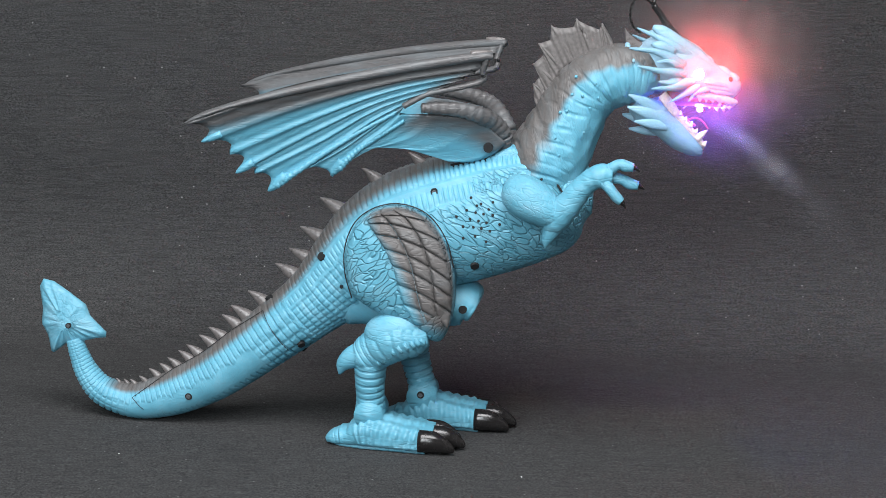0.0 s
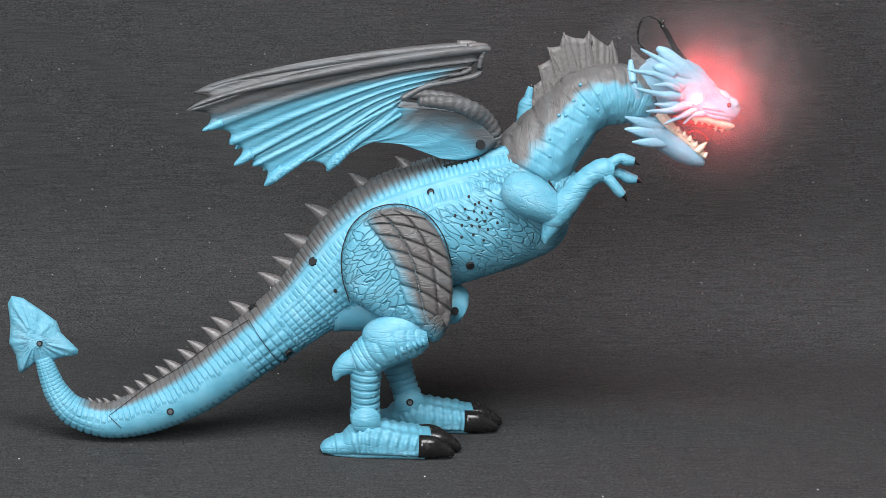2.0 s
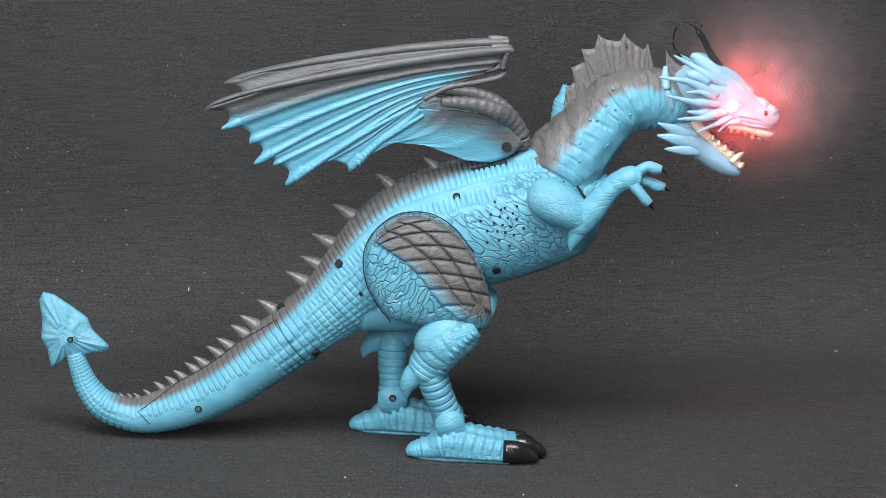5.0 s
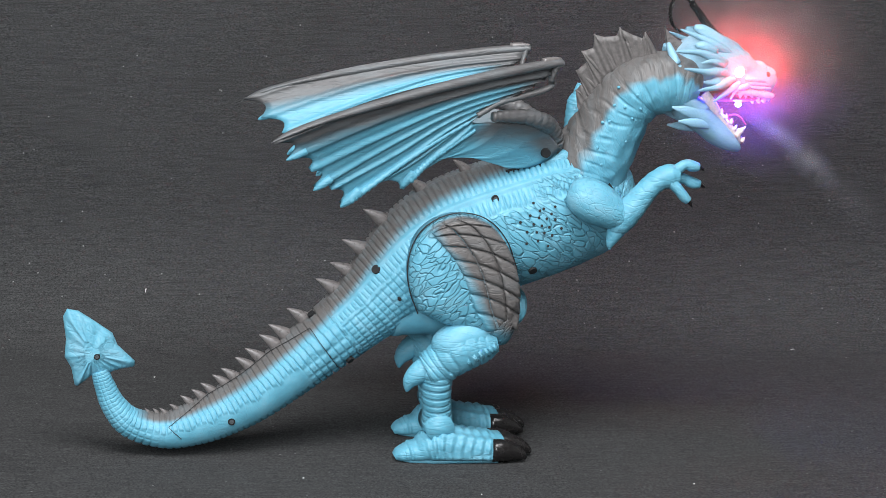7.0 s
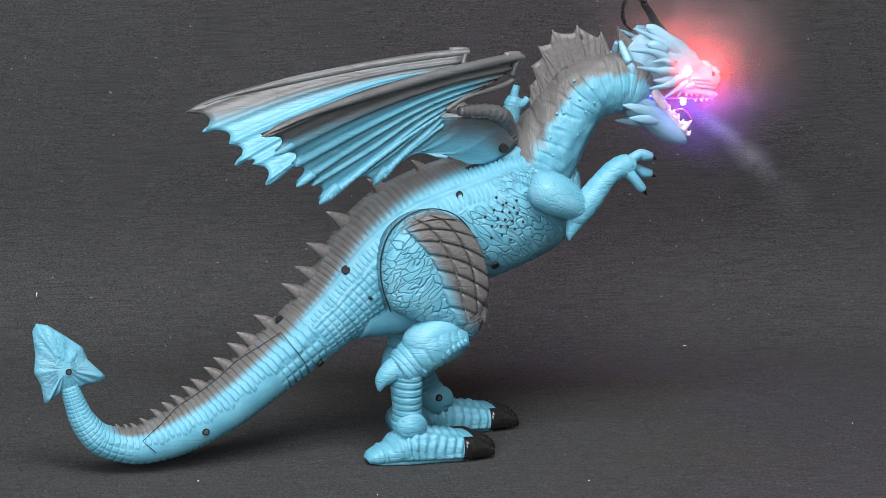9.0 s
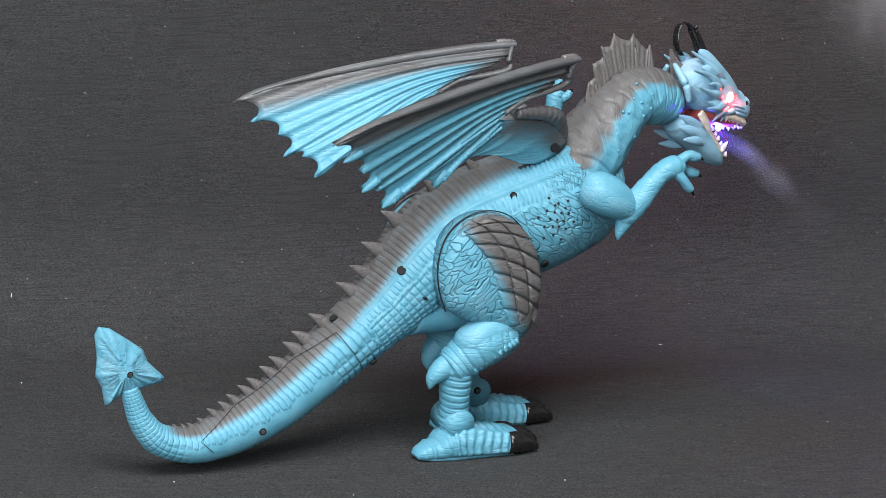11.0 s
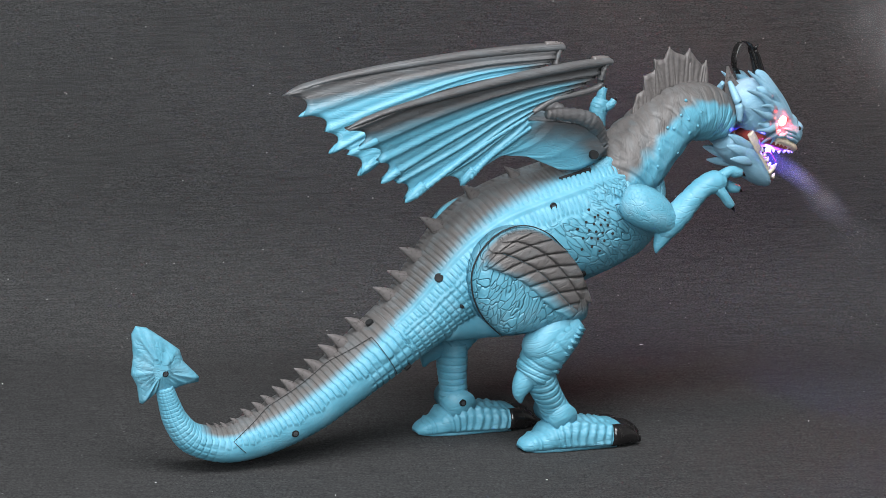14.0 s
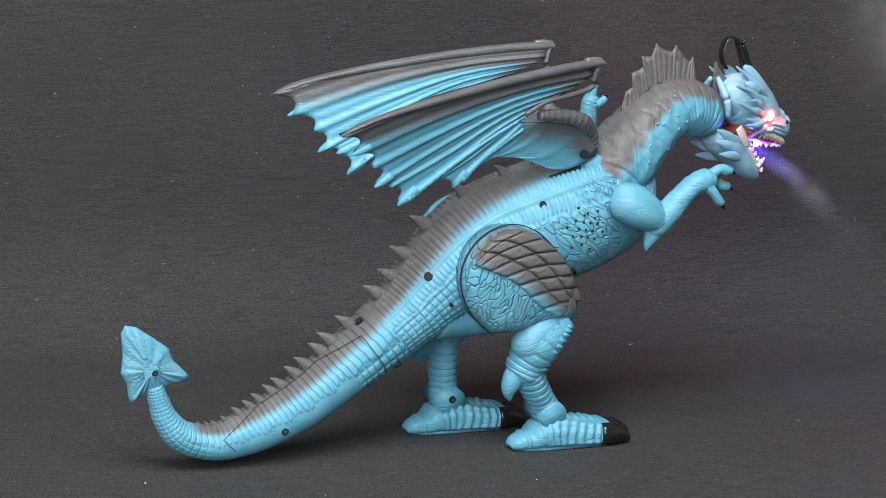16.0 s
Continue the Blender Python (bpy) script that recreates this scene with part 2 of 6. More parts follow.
def part(name, bm, mat, parent, label="", origin=(0, 0, 0), soft=True):
    bmesh.ops.recalc_face_normals(bm, faces=bm.faces)
    me = bpy.data.meshes.new(name)
    o = Vector(origin)
    for v in bm.verts:
        v.co -= o
    for f in bm.faces:
        f.smooth = soft
    bm.to_mesh(me)
    bm.free()
    me.materials.append(mat)
    ob = new(name, me)
    ob.location = o
    if parent:
        ob.parent = parent
        ob.location = o - Vector(parent.get("pivot", (0, 0, 0)))
    ob["pivot"] = tuple(o)
    return tagged(ob, label)


def shared(name, source, place, parent, turn=None):
    ob = new(name, source.data)
    ob.parent = parent
    ob.location = Vector(place) - Vector(parent.get("pivot", (0, 0, 0)))
    if turn:
        ob.rotation_euler = turn
    return ob


def flip(bm):
    for v in bm.verts:
        v.co.y = -v.co.y
    return bm


def horn(points, seg=8, rings=9, side=(0, 1, 0), flat=1.0):
    """A tapered, curved horn. Points: a place and a radius."""
    bm = bmesh.new()
    loft(bm, [(*p, r, r * flat) for p, r in points], rings, seg, side=side)
    return bm


def slab(bm, ring, depth, layer_value=None):
    """A plate: an outline in space, thickened by depth (a vector) to both sides."""
    d = Vector(depth)
    front = [bm.verts.new(p - d) for p in ring]
    back = [bm.verts.new(p + d) for p in ring]
    bm.faces.new(front)
    bm.faces.new(back[::-1])
    n = len(ring)
    for k in range(n):
        bm.faces.new((front[k], front[(k + 1) % n], back[(k + 1) % n], back[k]))


# ---- the cloth and the room ----
def slope(x):
    """Height of the ground, which falls a little towards the right."""
    return 0.0045 - 0.03 * (x - 0.03)


def build_cloth():
    bm = bmesh.new()
    nx, ny = 170, 130
    rows = []
    R, back = 0.10, 0.315
    for j in range(ny + 1):
        s = -1.5 + 3.0 * j / ny
        row = []
        for i in range(nx + 1):
            x = -1.5 + 3.3 * i / nx
            if s < back - R:
                y, z, ny_, nz_ = s, 0.0, 0.0, 1.0
            elif s < back - R + R * math.pi / 2:
                a = (s - back + R) / R
                y, z, ny_, nz_ = back - R + R * math.sin(a), R - R * math.cos(a), -math.sin(a), math.cos(a)
            else:
                y, z, ny_, nz_ = back, R + s - (back - R + R * math.pi / 2), -1.0, 0.0
            up = smooth(0.14, 0.34, s)
            e = 0.010 * up * noise.noise((x * 3.1, s * 2.0, 1.0)) + 0.004 * up * noise.noise((x * 11 + s * 5, s * 6, 4.0))
            fold = math.exp(-((s - 0.50 - 0.10 * math.sin(x * 7)) / 0.016) ** 2) * smooth(0.25, 0.6, noise.noise((x * 4, 2.0, 7.0)) + 0.5)
            e += 0.0028 * up * fold
            row.append(bm.verts.new((x, y + ny_ * e, z + nz_ * e + slope(x))))
        rows.append(row)
    for a, b in zip(rows, rows[1:]):
        for i in range(nx):
            bm.faces.new((a[i], a[i + 1], b[i + 1], b[i]))
    bmesh.ops.recalc_face_normals(bm, faces=bm.faces)
    geom = bmesh.ops.extrude_face_region(bm, geom=bm.faces[:])
    for v in geom["geom"]:
        if isinstance(v, bmesh.types.BMVert):
            v.co += Vector((0, 0.002 if v.co.z > 0.05 else 0.0, -0.003 if v.co.z < 0.05 else 0.0))
    ob = part("backdrop", bm, CLOTH, None)
    tagged(ob, "black woven cloth swept from the floor up into a backdrop", "backdrop", kind="structure")


def build_room():
    for name, lo, hi in (("floor", (-2.6, -2.8, -0.16), (2.6, 1.6, -0.06)), ("ceiling", (-2.6, -2.8, 2.4), (2.6, 1.6, 2.5)),
                         ("wall_north", (-2.6, 1.6, -0.06), (2.6, 1.7, 2.5)), ("wall_south", (-2.6, -2.9, -0.06), (2.6, -2.8, 2.5)),
                         ("wall_west", (-2.7, -2.8, -0.06), (-2.6, 1.6, 2.5)), ("wall_east", (2.6, -2.8, -0.06), (2.7, 1.6, 2.5))):
        bm = bmesh.new()
        bmesh.ops.create_cube(bm, size=1.0)
        for v in bm.verts:
            v.co = Vector([lo[k] + (v.co[k] + 0.5) * (hi[k] - lo[k]) for k in range(3)])
        ob = part(name, bm, WALL, None, soft=False)
        tagged(ob, "plain grey painted " + name.split("_")[0] + " of the room", name.split("_")[0], kind="structure")


build_cloth()
build_room()

# ---- the toy ----
toy = tagged(new("toy_dragon"), "light blue and grey plastic walking dragon toy on black cloth", "toy")

SPINE = ((604, 569, 57, 24), (654, 527, 66, 27), (700, 485, 82, 31), (745, 450, 100, 35), (800, 420, 112, 38), (860, 398, 114, 40),
         (920, 381, 114, 40), (980, 364, 112, 38), (1030, 353, 106, 34), (1075, 346, 94, 27), (1110, 342, 66, 19), (1132, 343, 30, 8))
TAILS = ((184, 626, 15, 6), (193, 655, 18, 7), (208, 690, 22, 9), (238, 722, 27, 11), (296, 737, 32, 14), (352, 726, 39, 16), (402, 706, 44, 18),
         (452, 680, 47, 20), (503, 645, 50, 21), (553, 607, 54, 23), (612, 562, 59, 25))


def build_body():
    def relief(s, a):
        c = math.cos(a)
        f = 1 + 0.010 * noise.noise((s * 14, c * 4, math.sin(a) * 4))
        on = 1 - smooth(0.76, 0.82, s)
        low = 0.38 + 0.05 * abs(math.sin(s * 34))
        strips = smooth(0.73, 0.77, c) * (1 - smooth(0.985, 1.0, c)) + smooth(low, low + 0.03, c) * (1 - smooth(0.58, 0.62, c))
        f += on * strips * (0.024 + 0.042 * groove(s * 470 + 1.5 * c))
        f += 0.016 * on * math.exp(-((c - low + 0.07) / 0.02) ** 2) + 0.034 * on * math.exp(-((c - 0.675) / 0.030) ** 2)
        rear = (1 - smooth(0.20, 0.27, s)) * (1 - smooth(0.30, 0.36, c)) * smooth(-0.95, -0.8, c)
        f += 0.034 * rear * min(groove(s * 340), groove(a * 34))
        chest = smooth(0.80, 0.84, s) * smooth(-0.05, 0.08, c) * (1 - smooth(0.80, 0.9, c))
        f += 0.034 * chest * min(groove(s * 150 + a * 14), groove(s * 150 - a * 14))
        f += 0.02 * math.exp(-((s - 0.10) / 0.012) ** 2)
        return f

    def paint(s, a):
        c = math.cos(a)
        return smooth(0.62 + 0.20 * smooth(0.2, 0.6, s), 0.88 + 0.08 * smooth(0.2, 0.6, s), c) * (1 - smooth(0.86, 0.93, s))
    bm = bmesh.new()
    
    def crease(s, a):
        c = math.cos(a)
        side = (1 - smooth(0.30, 0.42, c)) * smooth(0.18, 0.30, s)
        return max(side, smooth(0.56, 0.64, s) * (1 - smooth(0.6, 0.75, c))) * (1 - 0.7 * smooth(0.80, 0.84, s) * smooth(-0.05, 0.08, c))
    loft(bm, drawn(SPINE), 560, 200, relief, paint, crease=crease)
    part("body", bm, TORSO, toy, "light blue vinyl torso with a grey sprayed back")


def surface(rows, s, a, f=1.0):
    """A point on a lofted tube at s along it and at angle a from its back."""
    pts = spline(drawn(rows), 101)
    i = int(round(s * 100))
    p = pts[i]
    t = Vector(pts[min(i + 1, 100)][:3] - pts[max(i - 1, 0)][:3]).normalized()
    w = Vector((0, 1, 0))
    up = w.cross(t) * -1
    if up.z < -0.2 or (abs(up.z) <= 0.2 and up.x > 0):
        up = -up
    return Vector(p[:3]) + up * (math.cos(a) * p[3] * f) + w * (math.sin(a) * p[4] * f)


def build_tail():
    def relief(s, a):
        c = math.cos(a)
        ribs = groove(s * 330)
        edge = 0.06 + 0.16 * abs(math.sin(s * 40))
        lower = smooth(edge - 0.04, edge + 0.04, c)
        upper = smooth(0.50, 0.55, c)
        f = 1 + 0.040 * lower * (1 - upper) + 0.060 * ribs * lower * (1 - upper)
        f += upper * (0.010 + 0.050 * groove(s * 330 + 1))
        f += 0.040 * smooth(-0.62, -0.78, c) * ribs
        grid = max(smooth(0.85, 0.88, s), 1 - smooth(0.33, 0.40, s)) * (1 - lower)
        f += 0.044 * grid * min(groove(s * 330), groove(a * 16))
        return f

    def paint(s, a):
        return smooth(0.54, 0.84, math.cos(a)) * smooth(0.26, 0.36, s)
    bm = bmesh.new()
    loft(bm, drawn(TAILS), 620, 120, relief, paint)
    tail = part("tail", bm, TAIL, toy, "tapering ribbed tail curling up at its end")
    # battery hatch: a raised lid with a dark joint
    rim = [G(u, v, y) for u, v, y in ((296, 733, -0.0135), (545, 570, -0.0235), (592, 636, -0.0225), (520, 690, -0.0185), (420, 742, -0.0145), (318, 752, -0.0125))]
    for a, b in ((0, 1), (1, 2), (0, 5)):
        bm = bmesh.new()
        n = 14
        line = [rim[a].lerp(rim[b], k / n) for k in range(n + 1)]
        line = [snap(TAILS, p, 1.035) for p in line]
        loft(bm, [(*p, 0.00024, 0.00024) for p in line], n * 2, 6)
        part("hatch_seam", bm, SEAM, tail, "dark joint of the hatch")
    # blade
    outline = ((131, 517), (150, 521), (178, 540), (208, 562), (216, 583), (245, 612), (244, 621), (222, 624), (206, 628), (190, 640), (172, 632), (160, 642), (146, 652), (141, 650), (136, 620), (125, 600), (128, 570), (124, 530))
    bm = bmesh.new()
    layer = bm.verts.layers.float.new("paint")
    mid = G(172, 592, 0)
    rings = []
    for f, d in ((1.0, 0.0008), (0.86, 0.0030), (0.6, 0.0048), (0.3, 0.0062)):
        for sgn in (-1, 1):
            row = []
            for k in range(len(outline) * 4):
                i, t = divmod(k, 4)
                p = Vector(outline[i]).lerp(Vector(outline[(i + 1) % len(outline)]), t / 4)
                e = 0.0009 * math.sin(math.atan2(p.y - 592, p.x - 172) * 26) * (1 if f < 0.95 else 0)
                q = mid.lerp(G(p.x, p.y, 0), f)
                q.y = sgn * (d + e)
                row.append(bm.verts.new(q))
            rings.append(row)
    n = len(rings[0])
    for sgn in (0, 1):
        for j in range(3):
            a, b = rings[j * 2 + sgn], rings[j * 2 + 2 + sgn]
            for k in range(n):
                bm.faces.new((a[k], a[(k + 1) % n], b[(k + 1) % n], b[k]))
        bm.faces.new(rings[6 + sgn])
    for k in range(n):
        bm.faces.new((rings[0][k], rings[0][(k + 1) % n], rings[1][(k + 1) % n], rings[1][k]))
    blade = part("tail_blade", bm, SKIN, toy, "ribbed arrowhead blade at the tail's end")
    screw(G(177, 602, -0.0066), 0.0022, blade)


def snap(rows, p, f):
    """The point pushed out on to the tube, straight away from its axis."""
    pts = spline(drawn(rows), 201)
    a = np.array([q[:3] for q in pts])
    d = ((a - np.array((p.x, 0, p.z))) ** 2).sum(1) - 0
    i = int(np.argmin(d))
    t = Vector(a[min(i + 1, 200)] - a[max(i - 1, 0)]).normalized()
    up = Vector((-t.z, 0, t.x))
    c = (p - Vector(a[i])).dot(up) / pts[i][3]
    c = max(-0.98, min(0.98, c))
    q = Vector(a[i]) + up * (c * pts[i][3] * f)
    q.y = math.copysign(math.sqrt(1 - c * c) * pts[i][4] * f, p.y)
    q += t * (p - Vector(a[i])).dot(t)
    return q


def outward(rows, p):
    """The way out of the tube at a point on it."""
    pts = spline(drawn(rows), 201)
    a = np.array([q[:3] for q in pts])
    i = int(np.argmin(((a - np.array((p.x, 0, p.z))) ** 2).sum(1)))
    d = p - Vector(a[i])
    return Vector((d.x / pts[i][3] ** 2, d.y / pts[i][4] ** 2, d.z / pts[i][3] ** 2)).normalized()


def seated(bm, p, n):
    turn = n.to_track_quat("Z", "Y").to_matrix()
    for v in bm.verts:
        v.co = turn @ v.co + p
    return bm


def disc(radius, height, seg=14):
    bm = bmesh.new()
    bmesh.ops.create_cone(bm, cap_ends=True, segments=seg, radius1=radius, radius2=radius * 0.9, depth=height)
    return bm


def screw(p, r, parent):
    # Flat black disc: the shade of the recess is in its colour.
    bm = disc(r, 0.0012)
    for v in bm.verts:
        v.co = Vector((v.co.x, -v.co.z, v.co.y)) + p
    h = part("screw_hole", bm, HOLE, parent, "screw hole, its shaded recess a black disc", soft=False)
    bm = disc(r * 0.62, 0.0013)
    for x0, z0 in ((1, 0.25), (0.25, 1)):
        bmesh.ops.create_cube(bm, size=1.0, matrix=Matrix.Translation((0, 0, 0.0006)) @ Matrix.Diagonal((r * x0, r * z0, 0.0005, 1)))
    for v in bm.verts:
        v.co = Vector((v.co.x, -v.co.z, v.co.y)) + p + Vector((0, -0.0002, 0))
    part("screw", bm, STEEL, parent, "small cross-head screw", soft=False)


def build_holes():
    # moulding holes in the flank: black discs stand for their shaded insides
    for u, v, r, rows in ((551, 549, 7.5, TAILS), (659, 461, 8.5, SPINE), (936, 464, 8, SPINE), (736, 568, 8, SPINE), (615, 624, 7, TAILS), (697, 509, 3.2, SPINE), (1052, 312, 3.2, SPINE)):
        for sgn in (-1, 1):
            p = snap(rows, G(u, v, sgn * 0.02), 1.0)
            bm = seated(disc(r * K, 0.0030, 20), p, outward(rows, p))
            part("moulding_hole", bm, HOLE, toy, "round hole in the flank, its shaded inside a black disc", soft=False)
    for u, v, r, rows in ((865, 336, 7, SPINE), (404, 728, 7, TAILS), (1007, 262, 7, SPINE)):
        screw(snap(rows, G(u, v, -0.02), 1.0), r * K, toy)
    first = None
    grid = ((933, 347), (951, 357), (972, 354), (908, 379), (926, 368), (942, 372), (956, 374), (972, 376), (932, 383), (947, 386), (961, 389), (984, 392),
            (920, 396), (938, 397), (952, 399), (967, 404), (941, 413), (920, 417), (960, 423), (944, 360), (965, 366))
    for u, v in grid:
        p = snap(SPINE, G(u, v, -0.03), 1.0)
        if first is None:
            bm = seated(disc(2.6 * K, 0.0010, 10), p, outward(SPINE, p))
            first = part("speaker_hole", bm, HOLE, toy, "", p, False)
        else:
            shared("speaker_hole", first, p, toy)


def build_collar():
    bm = bmesh.new()
    line = [snap(SPINE, G(p[0], p[1], -0.03), 1.004) for p in spline([(1022, 262), (1046, 282), (1072, 312), (1100, 352), (1112, 366)], 24)]
    loft(bm, [(*p, 0.0007, 0.0007) for p in line], 40, 8)
    part("collar_seam", bm, SEAM, toy, "dark joint at the foot of the neck")


def build_spikes():
    for u, size in ((0.335, 10), (0.37, 12), (0.405, 13), (0.45, 15), (0.50, 21), (0.545, 22), (0.59, 24), (0.635, 26), (0.685, 28), (0.735, 29), (0.785, 30), (0.835, 32), (0.885, 34), (0.94, 34)):
        spike(TAILS, u, size)
    for u, size in ((0.06, 34), (0.115, 32), (0.18, 36), (0.265, 38), (0.36, 34), (0.465, 30), (0.545, 28)):
        spike(SPINE, u, size)


def spike(rows, s, size):
    p = surface(rows, s, 0.0, 0.92)
    q = surface(rows, min(s + 0.02, 1), 0.0, 0.92)
    t = (q - p).normalized()
    up = Vector((-t.z, 0, t.x))
    L = size * K * (0.86 if rows is TAILS else 0.93)
    d = Vector((-0.86, 0, 0.5))
    d = (d + up * 0.25 - t * 0.1).normalized()
    bm = bmesh.new()
    loft(bm, [(*(p), L * 0.42, L * 0.34), (*(p + up * L * 0.18 + d * L * 0.18), L * 0.36, L * 0.3), (*(p + up * L * 0.34 + d * L * 0.55), L * 0.20, L * 0.17), (*(p + up * L * 0.36 + d * L * 1.0), L * 0.03, L * 0.03)], 10, 12,
         lambda s_, a: 1 + 0.10 * math.cos(5 * a), None)
    part("spike", bm, SPIKE, toy)


def build_pelvis():
    bm = bmesh.new()
    loft(bm, drawn(((700, 530, 52, 22), (770, 535, 45, 24), (850, 535, 44, 24), (905, 535, 42, 22), (926, 545, 26, 20))), 30, 30, lambda s, a: 1 + 0.012 * math.sin(s * 60))
    part("pelvis", bm, TORSO, toy, "blue ribbed hip block between the legs")
    p = G(912, 550, -0.021)
    bm = disc(8 * K, 0.003)
    for w in bm.verts:
        w.co = Vector((w.co.x, -w.co.z, w.co.y)) + p
    part("moulding_hole", bm, HOLE, toy, "round hole in the flank, its shaded inside a black disc", soft=False)


# -- legs: a hip-pivoted leg and a foot that stays flat
HIP = Vector((-0.0082, -0.0275, 0.1268))


def build_leg(sgn):
    m = flip if sgn > 0 else (lambda b: b)
    at = Vector((HIP.x, sgn * abs(HIP.y), HIP.z))

    def lump(bm, rows, rings, seg, relief=None, paint=None):
        loft(bm, rows, rings, seg, relief, paint)
    bm = bmesh.new()
    layer = bm.verts.layers.float.new("paint")
    # thigh: a domed shield, wide above and narrowing to the knee
    edge = spline([(728, 540), (712, 500), (708, 455), (722, 410), (755, 380), (800, 368), (845, 380), (880, 415), (903, 465), (911, 520), (908, 570), (893, 604), (858, 598), (815, 575), (770, 562), (728, 540)], 61)[:-1]
    mid = Vector((815, 478))
    rings = []
    for f, lift in ((1.0, -0.0285), (1.0, -0.0400), (0.965, -0.0440), (0.88, -0.0475), (0.81, -0.0490), (0.74, -0.0502), (0.64, -0.0513), (0.55, -0.0522), (0.44, -0.0529), (0.33, -0.0535), (0.12, -0.054)):
        row = []
        for p in edge:
            q = mid.lerp(Vector(p), f)
            low = smooth(560, 610, q.y)
            co = G(q.x, q.y, -0.0405)
            co.y = lift + 0.004 * low * f
            v = bm.verts.new(co)
            d = (q.x - 775) * 0.62 - (q.y - 478) * 0.30
            v[layer] = max(smooth(5, 50, d) * smooth(610, 560, q.y), smooth(415, 375, q.y)) if f < 0.99 else 0.3 * smooth(0, 60, d)
            row.append(v)
        rings.append(row)
    n = len(edge)
    for a, b in zip(rings, rings[1:]):
        for k in range(n):
            bm.faces.new((a[k], a[(k + 1) % n], b[(k + 1) % n], b[k]))
    bm.faces.new(rings[-1])
    bm.faces.new(rings[0][::-1])
    leg = part("leg", m(bm), THIGH, toy, "blue leg with grey scale plates on its thigh", at)
    # diamond plates on the thigh
    def dome(u, v):
        co = G(u, v, -0.0405)
        far = ((u - 815) / 98) ** 2 + ((v - 478) / 108) ** 2
        co.y = -0.0545 + 0.0045 * min(far, 1.0) ** 1.5 + 0.003 * smooth(0.9, 1.15, far) + 0.004 * smooth(560, 610, v)
        return co
    # rows of lozenges: a slanted lattice between an inner and an outer edge
    left = spline([(742, 398), (748, 404), (766, 424), (790, 452), (806, 486), (820, 524), (846, 566), (874, 596)], 9)
    right = spline([(812, 370), (850, 384), (882, 420), (899, 462), (907, 496), (911, 530), (909, 566), (899, 600)], 9)

    def lattice(r, c):
        r = min(8.0, max(0.0, r))
        i = min(int(r), 7)
        l = left[i] * (1 - r + i) + left[i + 1] * (r - i)
        q = right[i] * (1 - r + i) + right[i + 1] * (r - i)
        c = min(1.0, max(0.0, c))
        p = l * (1 - c) + q * c
        return p[0], p[1] - 7 * math.sin(math.pi * c)

    for r in range(-1, 8):
        for c in range(3):
            if r + 0.5 + 1.15 * (c + 0.5) / 3 > 7.4:
                continue
            bm = bmesh.new()
            layer = bm.verts.layers.float.new("paint")
            grid = []
            for i in range(7):
                for j in range(7):
                    fi, fj = i / 6, j / 6
                    gi, gj = 0.035 + 0.93 * fi, (c + 0.03 + 0.94 * fj) / 3
                    row = r + gi + 1.15 * gj
                    u, v = lattice(row, gj)
                    co = dome(u, v)
                    rim = min(fi, 1 - fi, fj, 1 - fj)
                    co.y -= 0.0012 * smooth(0.0, 0.14, rim) + 0.0005 * fi + 0.00025 * math.sin(fj * 34 + r) * smooth(0.1, 0.3, rim) - 0.0006
                    w = bm.verts.new(co)
                    w[layer] = smooth(-0.05, 0.40, gj + 0.22 - 0.05 * abs(row - 2.0)) * smooth(625, 565, v)
                    grid.append(w)
            for i in range(6):
                for j in range(6):
                    k = i * 7 + j
                    bm.faces.new((grid[k], grid[k + 1], grid[k + 8], grid[k + 7]))
            border = grid[0:7] + grid[13:49:7] + grid[47:41:-1] + grid[35:0:-7]
            down = [bm.verts.new(w.co + Vector((0, 0.0026, 0))) for w in border]
            for w, b in zip(down, border):
                w[layer] = b[layer]
            n = len(border)
            for k in range(n):
                bm.faces.new((border[k], border[(k + 1) % n], down[(k + 1) % n], down[k]))
            bmesh.ops.remove_doubles(bm, verts=bm.verts, dist=1e-6)
            if sum(f.calc_area() for f in bm.faces) < 6e-5:
                bm.free()
                continue
            part("scale", m(bm), SCALE, leg)
    # Black line laid along the thigh rim for the shade in its gap.
    ring = spline([(728, 545), (711, 502), (706, 455), (720, 408), (754, 377), (800, 365), (847, 377), (883, 413), (905, 465)], 60)
    bm = bmesh.new()
    loft(bm, [(*G(p[0], p[1], -0.0402), 0.0004, 0.0008) for p in ring], 100, 8)
    part("hip_gap_shade", m(bm), SEAM, leg, "black strip for the shade in the gap round the thigh")
    # knee and shin
    rib = lambda s, a: 1 + 0.12 * groove(s * 68) * smooth(0.05, 0.2, s) + 0.02 * noise.noise((s * 9, math.cos(a) * 3, math.sin(a) * 3))
    bm = bmesh.new()
    loft(bm, drawn(((872, 592, 20, 7, -41), (850, 598, 34, 11, -41), (812, 608, 40, 15, -40), (778, 632, 36, 14, -35), (757, 650, 30, 13, -34), (746, 656, 13, 8, -34))), 100, 30, lambda s, a: 1 + 0.055 * groove(s * 68) * smooth(0.05, 0.2, s))
    part("knee", m(bm), SHIN, leg, "ribbed blue knee")
    bm = bmesh.new()
    loft(bm, drawn(((858, 566, 22, 8, -34), (842, 580, 30, 10, -40), (808, 595, 36, 12, -41), (784, 608, 33, 12, -38), (770, 622, 18, 7, -37))), 16, 24, None)
    part("kneecap", m(bm), SHIN, leg, "rounded blue kneecap")
    axis = spline([(872, 592, 20, 7, -41), (850, 598, 34, 11, -41), (812, 608, 40, 15, -40), (778, 632, 40, 15, -35), (755, 650, 36, 14, -34)], 80)
